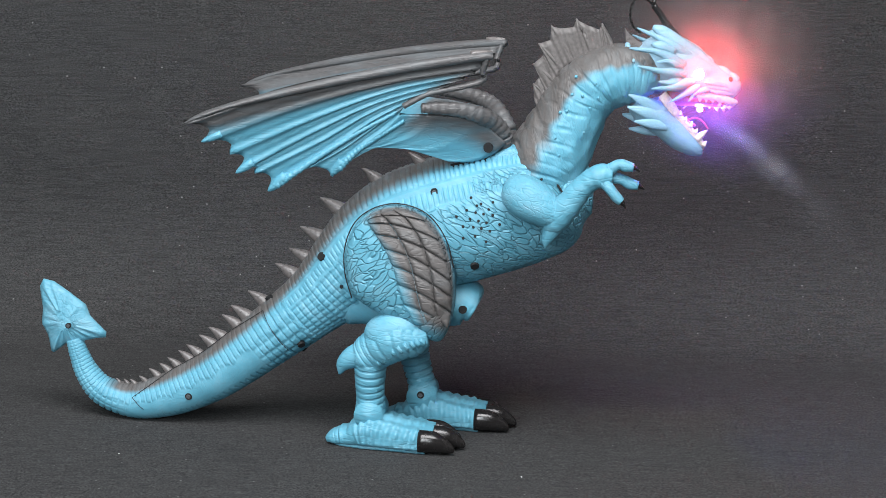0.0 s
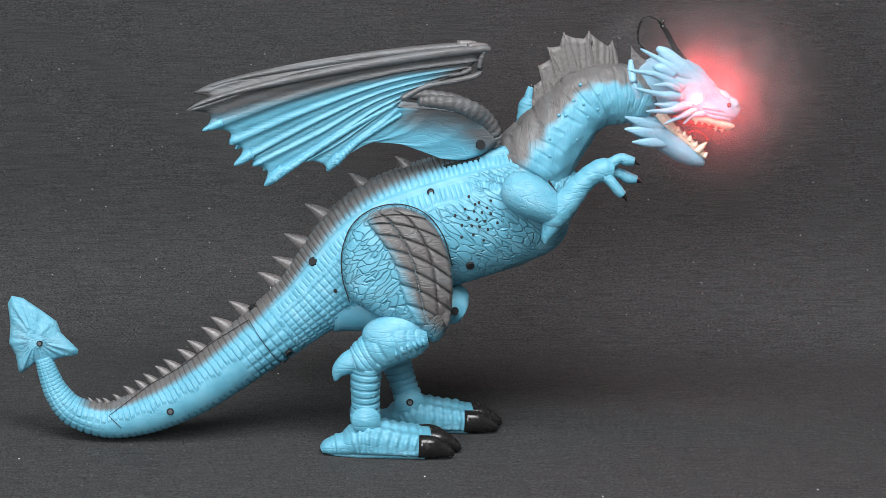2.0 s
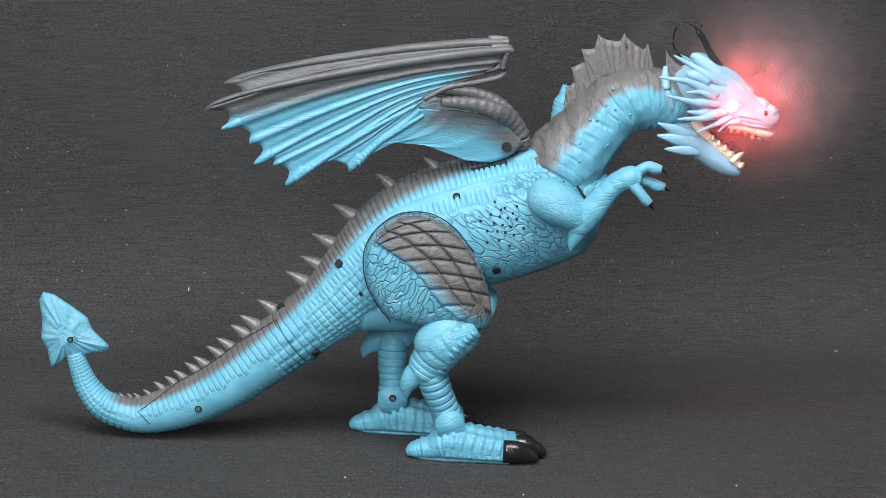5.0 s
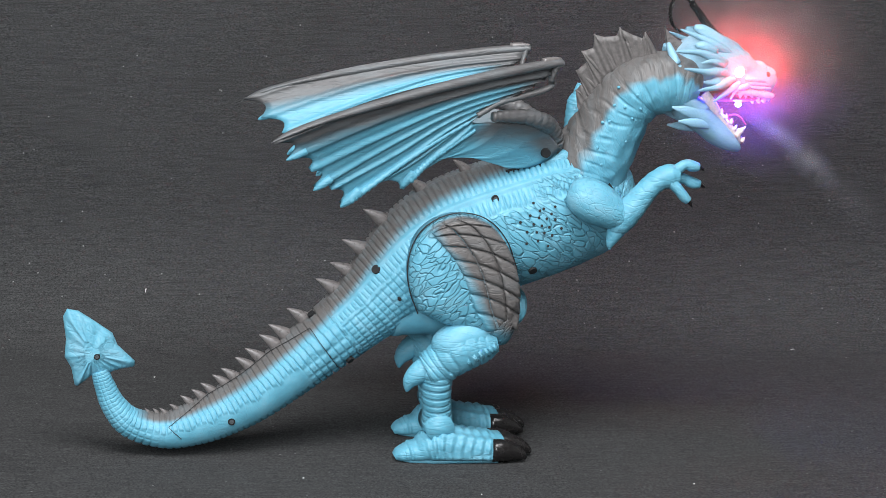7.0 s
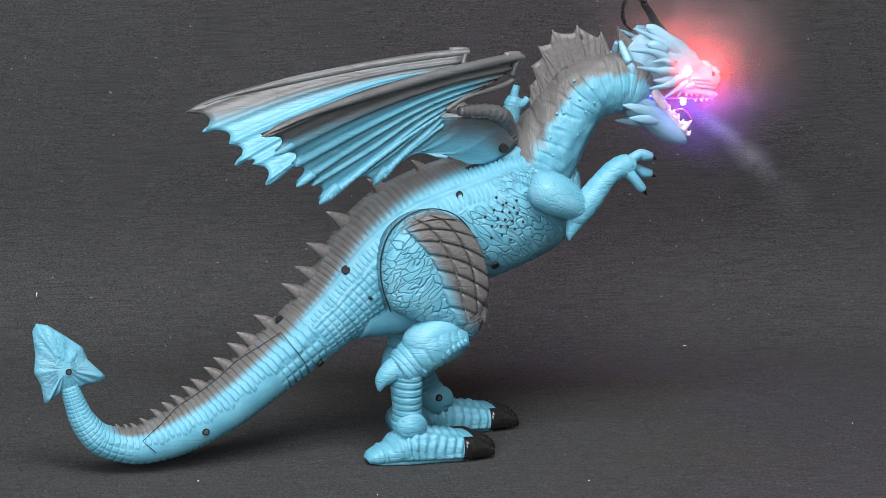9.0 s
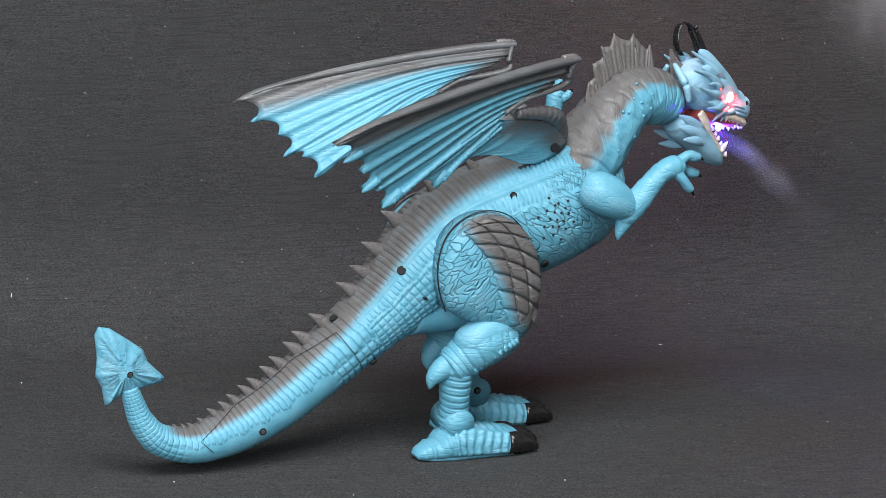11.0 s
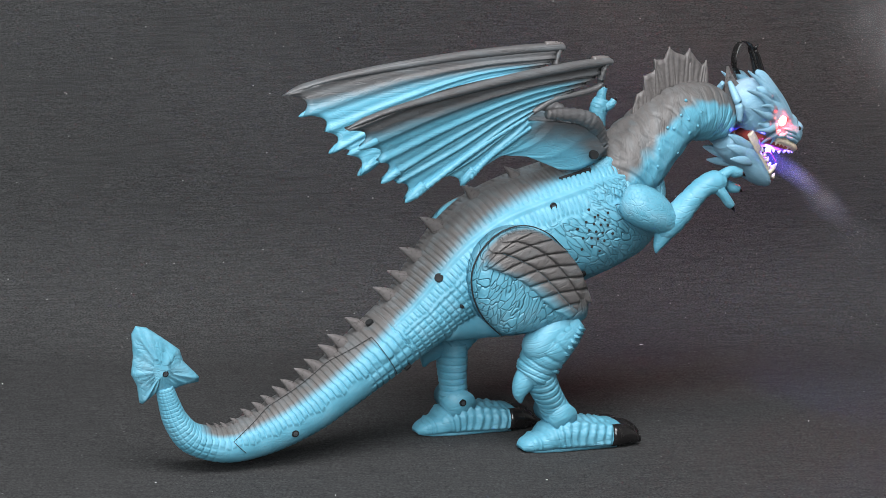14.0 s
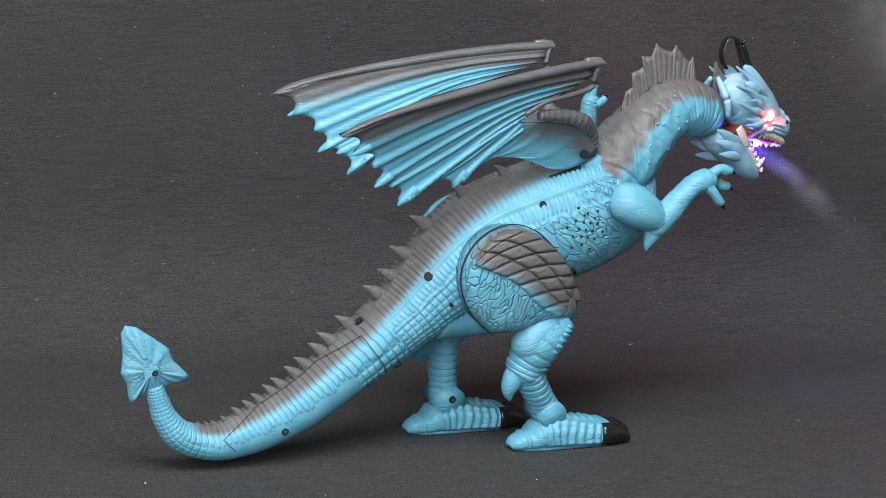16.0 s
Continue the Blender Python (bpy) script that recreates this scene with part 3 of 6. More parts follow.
    row = spline([(866, 603), (850, 611), (828, 622), (806, 637), (790, 652)], 9)
    for p in row:
        q = min(axis, key=lambda c: (c[0] - p[0]) ** 2 + (c[1] - p[1]) ** 2)
        side = min(0.95, math.hypot(q[0] - p[0], q[1] - p[1]) / q[2])
        at = G(p[0], p[1], (q[4] - q[3] * math.sqrt(1 - side * side) + 3.6) * 0.001)
        bm = bmesh.new()
        bmesh.ops.create_cube(bm, size=1.0)
        bmesh.ops.bevel(bm, geom=bm.edges[:], offset=0.22, segments=2, affect="EDGES")
        bmesh.ops.transform(bm, matrix=Matrix.Translation(at) @ Matrix.Rotation(radians(-33), 4, "Y") @ Matrix.Diagonal((11.5 * K, 0.010, 24 * K, 1)), verts=bm.verts)
        part("knee_scale", m(bm), SKIN, leg)
    bm = bmesh.new()
    loft(bm, drawn(((770, 640, 26, 14, -33), (771, 665, 28, 14, -32), (773, 695, 26, 13, -31), (776, 720, 25, 12, -30), (778, 745, 27, 12, -29), (779, 764, 22, 10, -28))), 100, 30, rib)
    part("shin", m(bm), SHIN, leg, "ringed blue shin")
    part("spur", m(horn([(G(760, 640, -0.034), 0.0085), (G(738, 652, -0.034), 0.0075), (G(722, 668, -0.034), 0.005), (G(717, 686, -0.034), 0.001)], 12, 14)), SHIN, leg, "blunt blue spur behind the knee")
    # foot
    ankle = G(778, 748, -0.0275)
    base = Vector((ankle.x, sgn * abs(ankle.y), 0.0))
    bm = bmesh.new()
    off = ankle.x
    rows = ((off - 0.0285, 0.0022, 0.0024, 0.005), (off - 0.0245, 0.0042, 0.0044, 0.0085), (off - 0.0175, 0.0058, 0.0060, 0.0105), (off - 0.0125, 0.0066, 0.0068, 0.0125), (off - 0.006, 0.0092, 0.0094, 0.015), (off + 0.005, 0.0106, 0.0108, 0.0165), (off + 0.020, 0.0092, 0.0094, 0.0175), (off + 0.034, 0.0082, 0.0084, 0.0185), (off + 0.0425, 0.0078, 0.0080, 0.0185))

    def ridges(s, a):
        top = smooth(-0.75, -0.3, math.cos(a))
        toes = smooth(0.48, 0.66, s)
        f = 1 + 0.11 * top * smooth(0.42, 0.52, s) * (0.5 + 0.5 * math.cos(s * 118 + 0.8 * math.sin(a * 3))) * (0.75 + 0.25 * math.cos(a * 9))
        f += 0.07 * top * toes * math.cos(3 * math.pi * math.sin(a))
        f += 0.08 * groove(s * 150) * top * (1 - smooth(0.20, 0.24, s)) * smooth(0.12, 0.16, s)
        f += 0.10 * top * math.exp(-((s - 0.235) / 0.02) ** 2)
        f += 0.03 * top * noise.noise((s * 18, math.sin(a) * 4, 2))
        return 1 + (f - 1) * (1 - 0.9 * smooth(0.86, 0.94, s))
    loft(bm, [(x, -0.0295, z, h, w) for x, z, h, w in rows], 150, 60, ridges, None, power=0.75)
    for v in bm.verts:
        v.co.z = max(v.co.z, 0.0012)
    foot = part("foot", m(bm), SHIN, toy, "flat ribbed blue foot", base)
    bm = bmesh.new()
    slab(bm, [Vector((off + x, y, 0.0009)) for x, y in ((-0.0285, -0.033), (-0.022, -0.039), (-0.006, -0.0435), (0.042, -0.0475), (0.042, -0.0115), (-0.006, -0.0155), (-0.022, -0.020), (-0.0285, -0.026))], (0, 0, 0.0009))
    for v in bm.verts:
        v.co.y = -0.0295 + (v.co.y + 0.0295) * 0.8
        v.co.x = off + 0.006 + (v.co.x - off - 0.006) * 0.9
    part("sole", m(bm), SKIN, foot, "flat moulded sole")
    for y, x in ((-0.0425, 0.040), (-0.0295, 0.046), (-0.0165, 0.042)):
        pts = [(Vector((off + x - 0.006, y, 0.0084)), 0.0076), (Vector((off + x + 0.003, y, 0.0082)), 0.0074), (Vector((off + x + 0.0095, y, 0.0066)), 0.0056), (Vector((off + x + 0.0150, y, 0.0042)), 0.0032), (Vector((off + x + 0.0172, y, 0.0022)), 0.0010)]
        part("claw", m(horn(pts, 14, 14, flat=0.86)), CLAW, foot, "glossy black claw")
    # pivot pin
    bm = disc(27 * K, 0.0272, 32)
    for v in bm.verts:
        v.co = Vector((v.co.x, -v.co.z, v.co.y)) + G(778, 745, -0.0285)
    part("ankle_disc", m(bm), SHIN, leg, "round ankle joint")
    if sgn > 0:
        p = G(778, 740, -0.0285)
        p.y = 0.0285 - 0.0140
        screw(p, 0.0026, leg)
    return leg, foot


# -- wings
WING_AXIS = Vector((0.0461, -0.0053, 0.1991))


def on_wing(u, v, lift=0.0):
    y = -0.04
    for _ in range(6):
        p = G(u, v, y)
        y = 0.0225 + 0.2138 * p.x + -0.2682 * p.z
    p = G(u, v, y)
    return p + WING_N * lift


WING_N = Vector((0.2138, -1.0000, -0.2682)).normalized()
RIBS = (((958, 90), (800, 112), (620, 146), (432, 207)), ((948, 112), (800, 135), (640, 176), (468, 239)), ((935, 122), (790, 152), (650, 203), (508, 264)),
        ((915, 132), (780, 168), (655, 225), (521, 298)), ((890, 142), (770, 183), (665, 243), (549, 300)), ((850, 156), (765, 200), (680, 258), (573, 331)),
        ((815, 178), (765, 212), (705, 255), (640, 290)), ((803, 196), (775, 222), (735, 252), (683, 305)), ((868, 198), (840, 228), (798, 246), (742, 254)),
        ((940, 205), (905, 238), (862, 258), (812, 257)), ((985, 250), (960, 270), (925, 282), (885, 281)))


def build_wing(sgn):
    m = flip if sgn > 0 else (lambda b: b)
    at = Vector((WING_AXIS.x, sgn * abs(WING_AXIS.y), WING_AXIS.z))
    bm = bmesh.new()
    layer = bm.verts.layers.float.new("paint")
    ribs = [spline(r, 31) for r in RIBS]
    cols, steps = [], 8
    for i in range(len(ribs) - 1):
        for k in range(steps + (i == len(ribs) - 2)):
            f = k / steps
            col = []
            for j in range(31):
                p = ribs[i][j] * (1 - f) + ribs[i + 1][j] * f
                sc = math.sin(math.pi * f)
                if j > 20 and i not in (8, 9):
                    inner = ribs[i][20] * (1 - f) + ribs[i + 1][20] * f
                    p = inner + (p - inner) * (1 - 0.13 * sc * ((j - 20) / 10))
                ridge = 0.0016 * (1 - sc) ** 1.5 * (1 if i < 8 else 0.3) + 0.0009 * math.cos(2 * math.pi * f * 2) * (0.5 if i < 8 else 0.1)
                bow = 0.002 * math.sin(math.pi * min(1, (i + f) / 7)) * (j / 30)
                top = smooth(1.7, 0.5, i + f + 1.2 * (j / 30) - 0.9) if i + f < 6 else 0.0
                root = max(smooth(7.0, 7.6, i + f) * smooth(17, 3, j) * 0.9, smooth(7, 0, j) * smooth(7.0, 5.0, i + f))
                col.append((p, ridge, bow, max(top, root)))
            cols.append(col)
    faces = []
    for d in (1, -1):
        grid = []
        for col in cols:
            row = []
            for p, ridge, bow, grey in col:
                v = bm.verts.new(on_wing(p[0], p[1], d * (0.0009 + ridge) - bow))
                v[layer] = grey
                row.append(v)
            grid.append(row)
        faces.append(grid)
        for a, b in zip(grid, grid[1:]):
            for j in range(30):
                bm.faces.new((a[j], a[j + 1], b[j + 1], b[j]))
    f, b = faces
    for a, c in ((f[0], b[0]), (f[-1], b[-1]), ([r[0] for r in f], [r[0] for r in b]), ([r[-1] for r in f], [r[-1] for r in b])):
        for j in range(len(a) - 1):
            bm.faces.new((a[j], a[j + 1], c[j + 1], c[j]))
    wing = part("wing", m(bm), WING, toy, "blue ribbed wing membrane with a grey leading edge", at)
    # leading edge bone and finger claws
    line = spline([(966, 93), (952, 93), (880, 102), (760, 122), (620, 151), (520, 175), (462, 194), (430, 209)], 24)
    bm = bmesh.new()
    loft(bm, [(*on_wing(p[0], p[1], 0.001 - 0.001 * k / 23), (4.5 + 4 * math.sin(math.pi * min(1, k / 19 + 0.1))) * K * (1 if k < 20 else (23.4 - k) / 4), 0.0036 * (1 if k < 20 else (23.4 - k) / 4)) for k, p in enumerate(line)], 70, 14,
         lambda s, a: 1 + 0.05 * noise.noise((s * 40, math.cos(a) * 2, 3)), lambda s, a: 1.0)
    part("leading_bone", m(bm), WING, wing, "grey wing bone")
    line = spline([(958, 95), (950, 118), (948, 136), (905, 148), (855, 158), (812, 180)], 20)
    bm = bmesh.new()
    loft(bm, [(*on_wing(p[0], p[1], 0.001), 5.5 * K, 0.003) for p in line], 40, 10, lambda s, a: 1 + 0.08 * math.sin(s * 90), lambda s, a: 1.0)
    part("finger_bone", m(bm), WING, wing, "grey wing bone")
    for a, b, r in (((496, 227), (460, 242), 7), ((548, 279), (516, 300), 8), ((604, 305), (570, 334), 10), ((703, 278), (681, 307), 9), ((930, 90), (966, 86), 6)):
        p, q = on_wing(*a, 0.0), on_wing(*b, 0.0)
        part("wing_claw", m(horn([(p, r * K), (p.lerp(q, 0.5), r * K * 0.9), (p.lerp(q, 0.85), r * K * 0.5), (q, r * K * 0.1)], 10, 10)), WING if r != 6 or a[0] < 900 else SPIKE, wing)
    for line in (((800, 190), (740, 222), (680, 258), (620, 298), (585, 322)), ((812, 206), (770, 232), (730, 258), (695, 292))):
        bm = bmesh.new()
        pts = spline(line, 30)
        loft(bm, [(*on_wing(p[0], p[1], 0.0012), (3.5 + 3 * k / 29) * K, 0.0016 + 0.001 * k / 29) for k, p in enumerate(pts)], 90, 10, lambda s, a: 1 + 0.13 * math.sin(s * 120 + a))
        part("wing_rib", m(bm), WING, wing, "twisted blue wing rib")
    # upper arm
    rows = ((842, 183, 8, 3), (870, 183, 11, 3.5), (910, 187, 13, 4), (942, 198, 15, 4.5), (966, 218, 16, 5), (982, 242, 16, 5), (984, 262, 13, 5))
    arm = []
    for u, v, r, w in rows:
        p = on_wing(u, v, 0.002 - 0.008 * smooth(930, 985, u))
        arm.append((*p, r * K, w / 1000))
    bm = bmesh.new()
    loft(bm, arm, 60, 22, lambda s, a: 1 + 0.07 * math.sin(s * 95), lambda s, a: 1.0)
    part("wing_arm", m(bm), WING, wing, "ringed grey upper arm of the wing")
    p = on_wing(953, 254, 0.0035)
    bm = disc(8.5 * K, 0.003, 18)
    for v in bm.verts:
        v.co = Vector((v.co.x, -v.co.z, v.co.y)) + p
    part("wing_pin", m(bm), HOLE, wing, "dark hinge pin", soft=False)
    return wing


def build_hinge_block():
    bm = bmesh.new()
    loft(bm, drawn(((930, 292, 14, 20), (960, 283, 20, 20), (990, 270, 20, 20), (1004, 262, 14, 19))), 14, 20, None, None, power=0.5)
    part("wing_socket", bm, SKIN, toy, "blue socket block of the wings")
    # Thin black strip put where the gap under the hinge is shaded.
    bm = bmesh.new()
    ring = [G(u, v, -0.0205) for u, v in ((890, 292), (952, 276), (962, 292), (956, 297), (950, 284), (890, 298))]
    slab(bm, ring, (0, 0.0004, 0))
    part("socket_gap_shade", bm, SEAM, toy, "black strip for the shade in the gap under the wing hinge")


# -- neck and head
NECK_PIVOT = Vector((0.0803, 0.0000, 0.1928))
HEAD_PIVOT = Vector((0.1361, 0.0000, 0.2308))


def build_neck():
    rows = ((1020, 318, 66, 27), (1045, 288, 70, 29), (1075, 252, 66, 27), (1107, 214, 60, 24), (1136, 185, 57, 22), (1166, 168, 55, 21), (1200, 166, 54, 20), (1228, 172, 50, 17), (1250, 184, 40, 14), (1264, 194, 20, 8))

    def relief(s, a):
        f = 1 + 0.034 * groove(s * 105 + 3.5 * math.cos(a) + 5 * noise.noise((s * 5, math.sin(a) * 2, 0))) * smooth(-0.35, 0.35, noise.noise((s * 9, a * 2.2, 3.0)) + 0.1) * smooth(-0.8, -0.1, math.cos(a))
        return f + 0.05 * noise.noise((s * 16, math.cos(a) * 3, math.sin(a) * 3 + 5))

    def paint(s, a):
        return max(smooth(0.25, 0.62, math.cos(a) + 0.18 * noise.noise((s * 20, a * 2, 1)) + 0.22 * smooth(0.5, 0.0, s)), 0.0)
    bm = bmesh.new()
    loft(bm, drawn(rows), 280, 84, relief, paint)
    neck = part("neck", bm, NECK, toy, "soft blue rubber neck, grey along its back", NECK_PIVOT)
    # warts
    for u, v in ((1138, 153), (1168, 170), (1142, 186), (1168, 196), (1125, 180), (1110, 205), (1098, 205), (1130, 248), (1080, 245), (1080, 275), (1150, 210)):
        p = snap(rows, G(u, v, -0.02), 1.0)
        bm = bmesh.new()
        bmesh.ops.create_icosphere(bm, subdivisions=2, radius=3.0 * K, matrix=Matrix.Translation(p))
        part("wart", bm, SKIN, neck)
    # crest: a fin with spiny rays
    low = [(1060, 225), (1078, 185), (1098, 150), (1124, 134), (1150, 130), (1180, 130), (1203, 132)]
    high = [(1050, 178), (1054, 150), (1068, 140), (1062, 116), (1084, 104), (1079, 84), (1100, 82), (1107, 60), (1124, 67), (1144, 69), (1152, 58), (1171, 73), (1187, 83), (1193, 75), (1202, 112)]
    bm = bmesh.new()
    n = 121
    lo, hi = spline(low, n), []
    for k in range(n):
        s = k / (n - 1) * (len(high) - 1)
        i = min(int(s), len(high) - 2)
        w = s - i
        hi.append(np.array(high[i]) * (1 - w) + np.array(high[i + 1]) * w)
    layer = bm.verts.layers.float.new("paint")
    sides = []
    for sgn in (-1, 1):
        grid = []
        for k in range(n):
            col = []
            for j in range(7):
                q = lo[k] * (1 - j / 6) + hi[k] * (j / 6)
                p = G(q[0], q[1], 0)
                s = k / (n - 1) * (len(high) - 1)
                p.y = sgn * (0.0014 * (1 - j / 6) + 0.0006 + 0.0003 * math.cos(k * 0.9))
                v = bm.verts.new(p)
                v[layer] = 1.0
                col.append(v)
            grid.append(col)
        sides.append(grid)
        for a, b in zip(grid, grid[1:]):
            for j in range(6):
                bm.faces.new((a[j], a[j + 1], b[j + 1], b[j]))
    for a, b in ([sides[0][0], sides[1][0]], [sides[0][-1], sides[1][-1]], [[c[6] for c in sides[0]], [c[6] for c in sides[1]]], [[c[0] for c in sides[0]], [c[0] for c in sides[1]]]):
        for j in range(len(a) - 1):
            bm.faces.new((a[j], a[j + 1], b[j + 1], b[j]))
    crest = part("crest", bm, PLATE, neck, "spiny grey fin along the neck")
    for a, b in (((1085, 185), (1054, 149)), ((1098, 160), (1062, 115)), ((1112, 140), (1079, 83)), ((1132, 130), (1107, 58)), ((1166, 128), (1152, 56)), ((1202, 130), (1193, 73))):
        mid = ((a[0] * 0.5 + b[0] * 0.5) + 2, (a[1] * 0.5 + b[1] * 0.5) + 2)
        part("ray", horn([(G(*a, 0), 0.0022), (G(*mid, 0), 0.0017), (G(*b, 0), 0.0006)], 8, 12), PLATE, crest)
    return neck


JAW_HINGE = G(1258, 205)


def build_head():
    def brow(s, a):
        c = math.cos(a)
        f = 1 + 0.05 * noise.noise((s * 13, c * 4, math.sin(a) * 4)) + 0.02 * noise.noise((s * 30, c * 9, math.sin(a) * 9))
        f -= 0.20 * math.exp(-((s - 0.60) / 0.10) ** 2) * math.exp(-((c - 0.12) / 0.30) ** 2)
        f += 0.05 * smooth(0.62, 0.7, s) * groove(a * 9) * (1 - smooth(-0.1, 0.3, c))
        return f
    rows = ((1238, 150, 18, 8), (1250, 148, 32, 12), (1272, 147, 44, 16), (1298, 153, 49, 18), (1325, 168, 46, 17.5), (1350, 184, 37, 15.5), (1374, 195, 30, 13), (1394, 203, 25, 11), (1408, 208, 19, 8), (1414, 212, 8, 3))
    bm = bmesh.new()
    loft(bm, drawn(rows), 90, 56, brow, lambda s, a: 0.45 * smooth(0.2, 0.9, math.cos(a)))
    head = part("head", bm, PALE, toy, "pale blue horned head with glowing red eyes", HEAD_PIVOT)
    bm = bmesh.new()
    loft(bm, drawn(((1282, 206, 10, 10), (1305, 213, 12, 12), (1340, 221, 9, 11.5), (1380, 229, 6, 9), (1398, 231, 4, 6))), 24, 20)
    part("palate", bm, MOUTH, head, "dark red roof of the mouth")
    for sgn in (-1, 1):
        # upper gum with its teeth
        bm = bmesh.new()
        loft(bm, drawn(((1334, 216, 4, 1.6, sgn * 12), (1356, 218, 6, 2.2, sgn * 11.5), (1378, 223, 7, 2.4, sgn * 10), (1396, 229, 7, 2.6, sgn * 7), (1406, 230, 5, 2.4, sgn * 3))), 30, 12)
        part("upper_gum", bm, BONE, head, "cream gum of the upper jaw")
        for k, (a, b, r) in enumerate((((1342, 217), (1340, 227), 4.5), ((1353, 219), (1351, 229), 4), ((1364, 222), (1363, 233), 5), ((1376, 226), (1376, 239), 6), ((1387, 230), (1388, 241), 5.5), ((1398, 231), (1398, 240), 5.5))):
            y = sgn * (0.0122 - 0.0014 * k)
            p, q = G(*a, y), G(*b, y * 0.97)
            part("tooth", horn([(p, r * K), (p.lerp(q, 0.5), r * K * 0.8), (q, r * K * 0.12)], 8, 7), BONE, head)
        # flaring cheek spines: root, middle, tip, thickness, distances from the mid-plane in mm
        for a, b, c, r, y in (((1330, 148), (1284, 118), (1239, 93), 9, (14, 17, 16.5)), ((1318, 162), (1266, 138), (1218, 130), 9, (17, 23, 28.5)), ((1312, 166), (1288, 156), (1264, 157), 7, (18, 23, 26)),
                              ((1318, 178), (1274, 173), (1230, 162), 9, (17, 24, 29.5)), ((1308, 190), (1284, 192), (1266, 190), 9, (17, 21, 24)), ((1330, 190), (1292, 202), (1251, 203), 9, (15, 23, 30)), ((1340, 200), (1310, 214), (1283, 226), 7, (14, 18, 22)),
                              ((1362, 206), (1334, 211), (1318, 226), 6, (13, 15, 16))):
            ys = [sgn * v / 1000 for v in y]
            pts = [(G(*a, ys[0]), r * K * 0.65), (G((a[0] + b[0]) / 2, (a[1] + b[1]) / 2, (ys[0] + ys[1]) / 2 + sgn * 0.001), r * K * 0.9), (G(*b, ys[1]), r * K * 0.62), (G(b[0] * 0.3 + c[0] * 0.7, b[1] * 0.3 + c[1] * 0.7, ys[1] * 0.3 + ys[2] * 0.7), r * K * 0.36), (G(*c, ys[2]), r * K * 0.14)]
            part("spine", horn(pts, 10, 18, flat=0.8), PALE, head, "backswept pale spine")
        # crown fin running into the heavy brow
        part("brow", horn([(G(1268, 92, sgn * 0.012), 0.0016), (G(1284, 102, sgn * 0.0125), 0.0042), (G(1312, 126, sgn * 0.0120), 0.0052), (G(1344, 150, sgn * 0.0105), 0.0048), (G(1372, 172, sgn * 0.0085), 0.0032), (G(1390, 186, sgn * 0.007), 0.0008)], 12, 22, flat=0.62), PALE, head, "heavy brow ridge")
        part("crown_knob", horn([(G(1300, 140, sgn * 0.016), 0.0034), (G(1276, 128, sgn * 0.018), 0.0036), (G(1262, 124, sgn * 0.019), 0.0012)], 8, 10), PALE, head)
        for u, v in ((1334, 126), (1360, 148), (1388, 170), (1404, 182)):
            part("snout_knob", horn([(G(u + 6, v + 12, sgn * 0.004), 0.0036), (G(u + 1, v + 4, sgn * 0.0045), 0.0030), (G(u - 5, v - 3, sgn * 0.005), 0.0008)], 8, 8), PALE, head)
        for k in range(3):
            part("lip_fold", horn([(G(1352 + 4 * k, 196 + 7 * k, sgn * (0.0152 - 0.0003 * k)), 0.0008), (G(1376, 200 + 7 * k, sgn * 0.0128), 0.0016), (G(1402, 206 + 6 * k, sgn * 0.0088), 0.0008)], 8, 12), PALE, head)
        bm = bmesh.new()
        bmesh.ops.create_icosphere(bm, subdivisions=2, radius=0.0018, matrix=Matrix.Translation(G(1399, 193, sgn * 0.0095)))
        part("nostril", bm, HOLE, head, "dark nostril")
        bm = bmesh.new()
        bmesh.ops.create_uvsphere(bm, u_segments=20, v_segments=12, radius=0.0044, matrix=Matrix.Translation(G(1339, 180, sgn * 0.0136)))
        part("eye", bm, EYE if sgn < 0 else FAR_EYE, head, "glowing red eye")
        bm = bmesh.new()
        bmesh.ops.create_uvsphere(bm, u_segments=16, v_segments=10, radius=0.0024, matrix=Matrix.Translation(G(1339, 180, sgn * 0.0164)))
        part("eye_core", bm, CORE, head, "white-hot middle of the eye")
    # dark horns, the curled strap between them, the fin behind the head
    for y in (-0.0035, 0.0035):
        part("horn", horn([(G(1318, 118, y), 0.0028), (G(1300, 92, y), 0.0022), (G(1286, 66, y), 0.0017), (G(1276, 50, y), 0.0015), (G(1282, 42, y * 1.2), 0.0008)], 8, 18), CLAW, head, "thin black horn")
    loop = spline([(1276, 52), (1266, 42), (1252, 38), (1240, 45), (1234, 62), (1236, 82), (1248, 97)], 24)
    bm = bmesh.new()
    loft(bm, [(*G(p[0], p[1], 0), 0.0006, 0.0030) for p in loop], 60, 10)
    part("whisker", bm, CLAW, head, "curled black strap over the crown")
    bm = bmesh.new()
    slab(bm, [G(u, v, 0) for u, v in ((1221, 85), (1226, 94), (1240, 108), (1258, 120), (1262, 140), (1228, 150), (1222, 118))], (0, 0.0014, 0))
    part("ear_fin", bm, SPIKE, head, "grey upright fin behind the head", soft=False)
    for sgn in (-1, 1):
        part("head_rim", horn([(G(1222, 114, sgn * 0.004), 0.0016), (G(1223, 132, sgn * 0.010), 0.0026), (G(1229, 158, sgn * 0.0155), 0.0028), (G(1238, 186, sgn * 0.0145), 0.0020)], 10, 18), PALE, head, "knobbly rim behind the cheeks")
    bm = bmesh.new()
    bmesh.ops.create_uvsphere(bm, u_segments=14, v_segments=8, radius=0.0018)
    led_at = G(1338, 237, -0.002)
    for v in bm.verts:
        v.co += led_at
    led = part("mouth_light", bm, LED, head, "blue light in the throat", led_at)
    return head, led


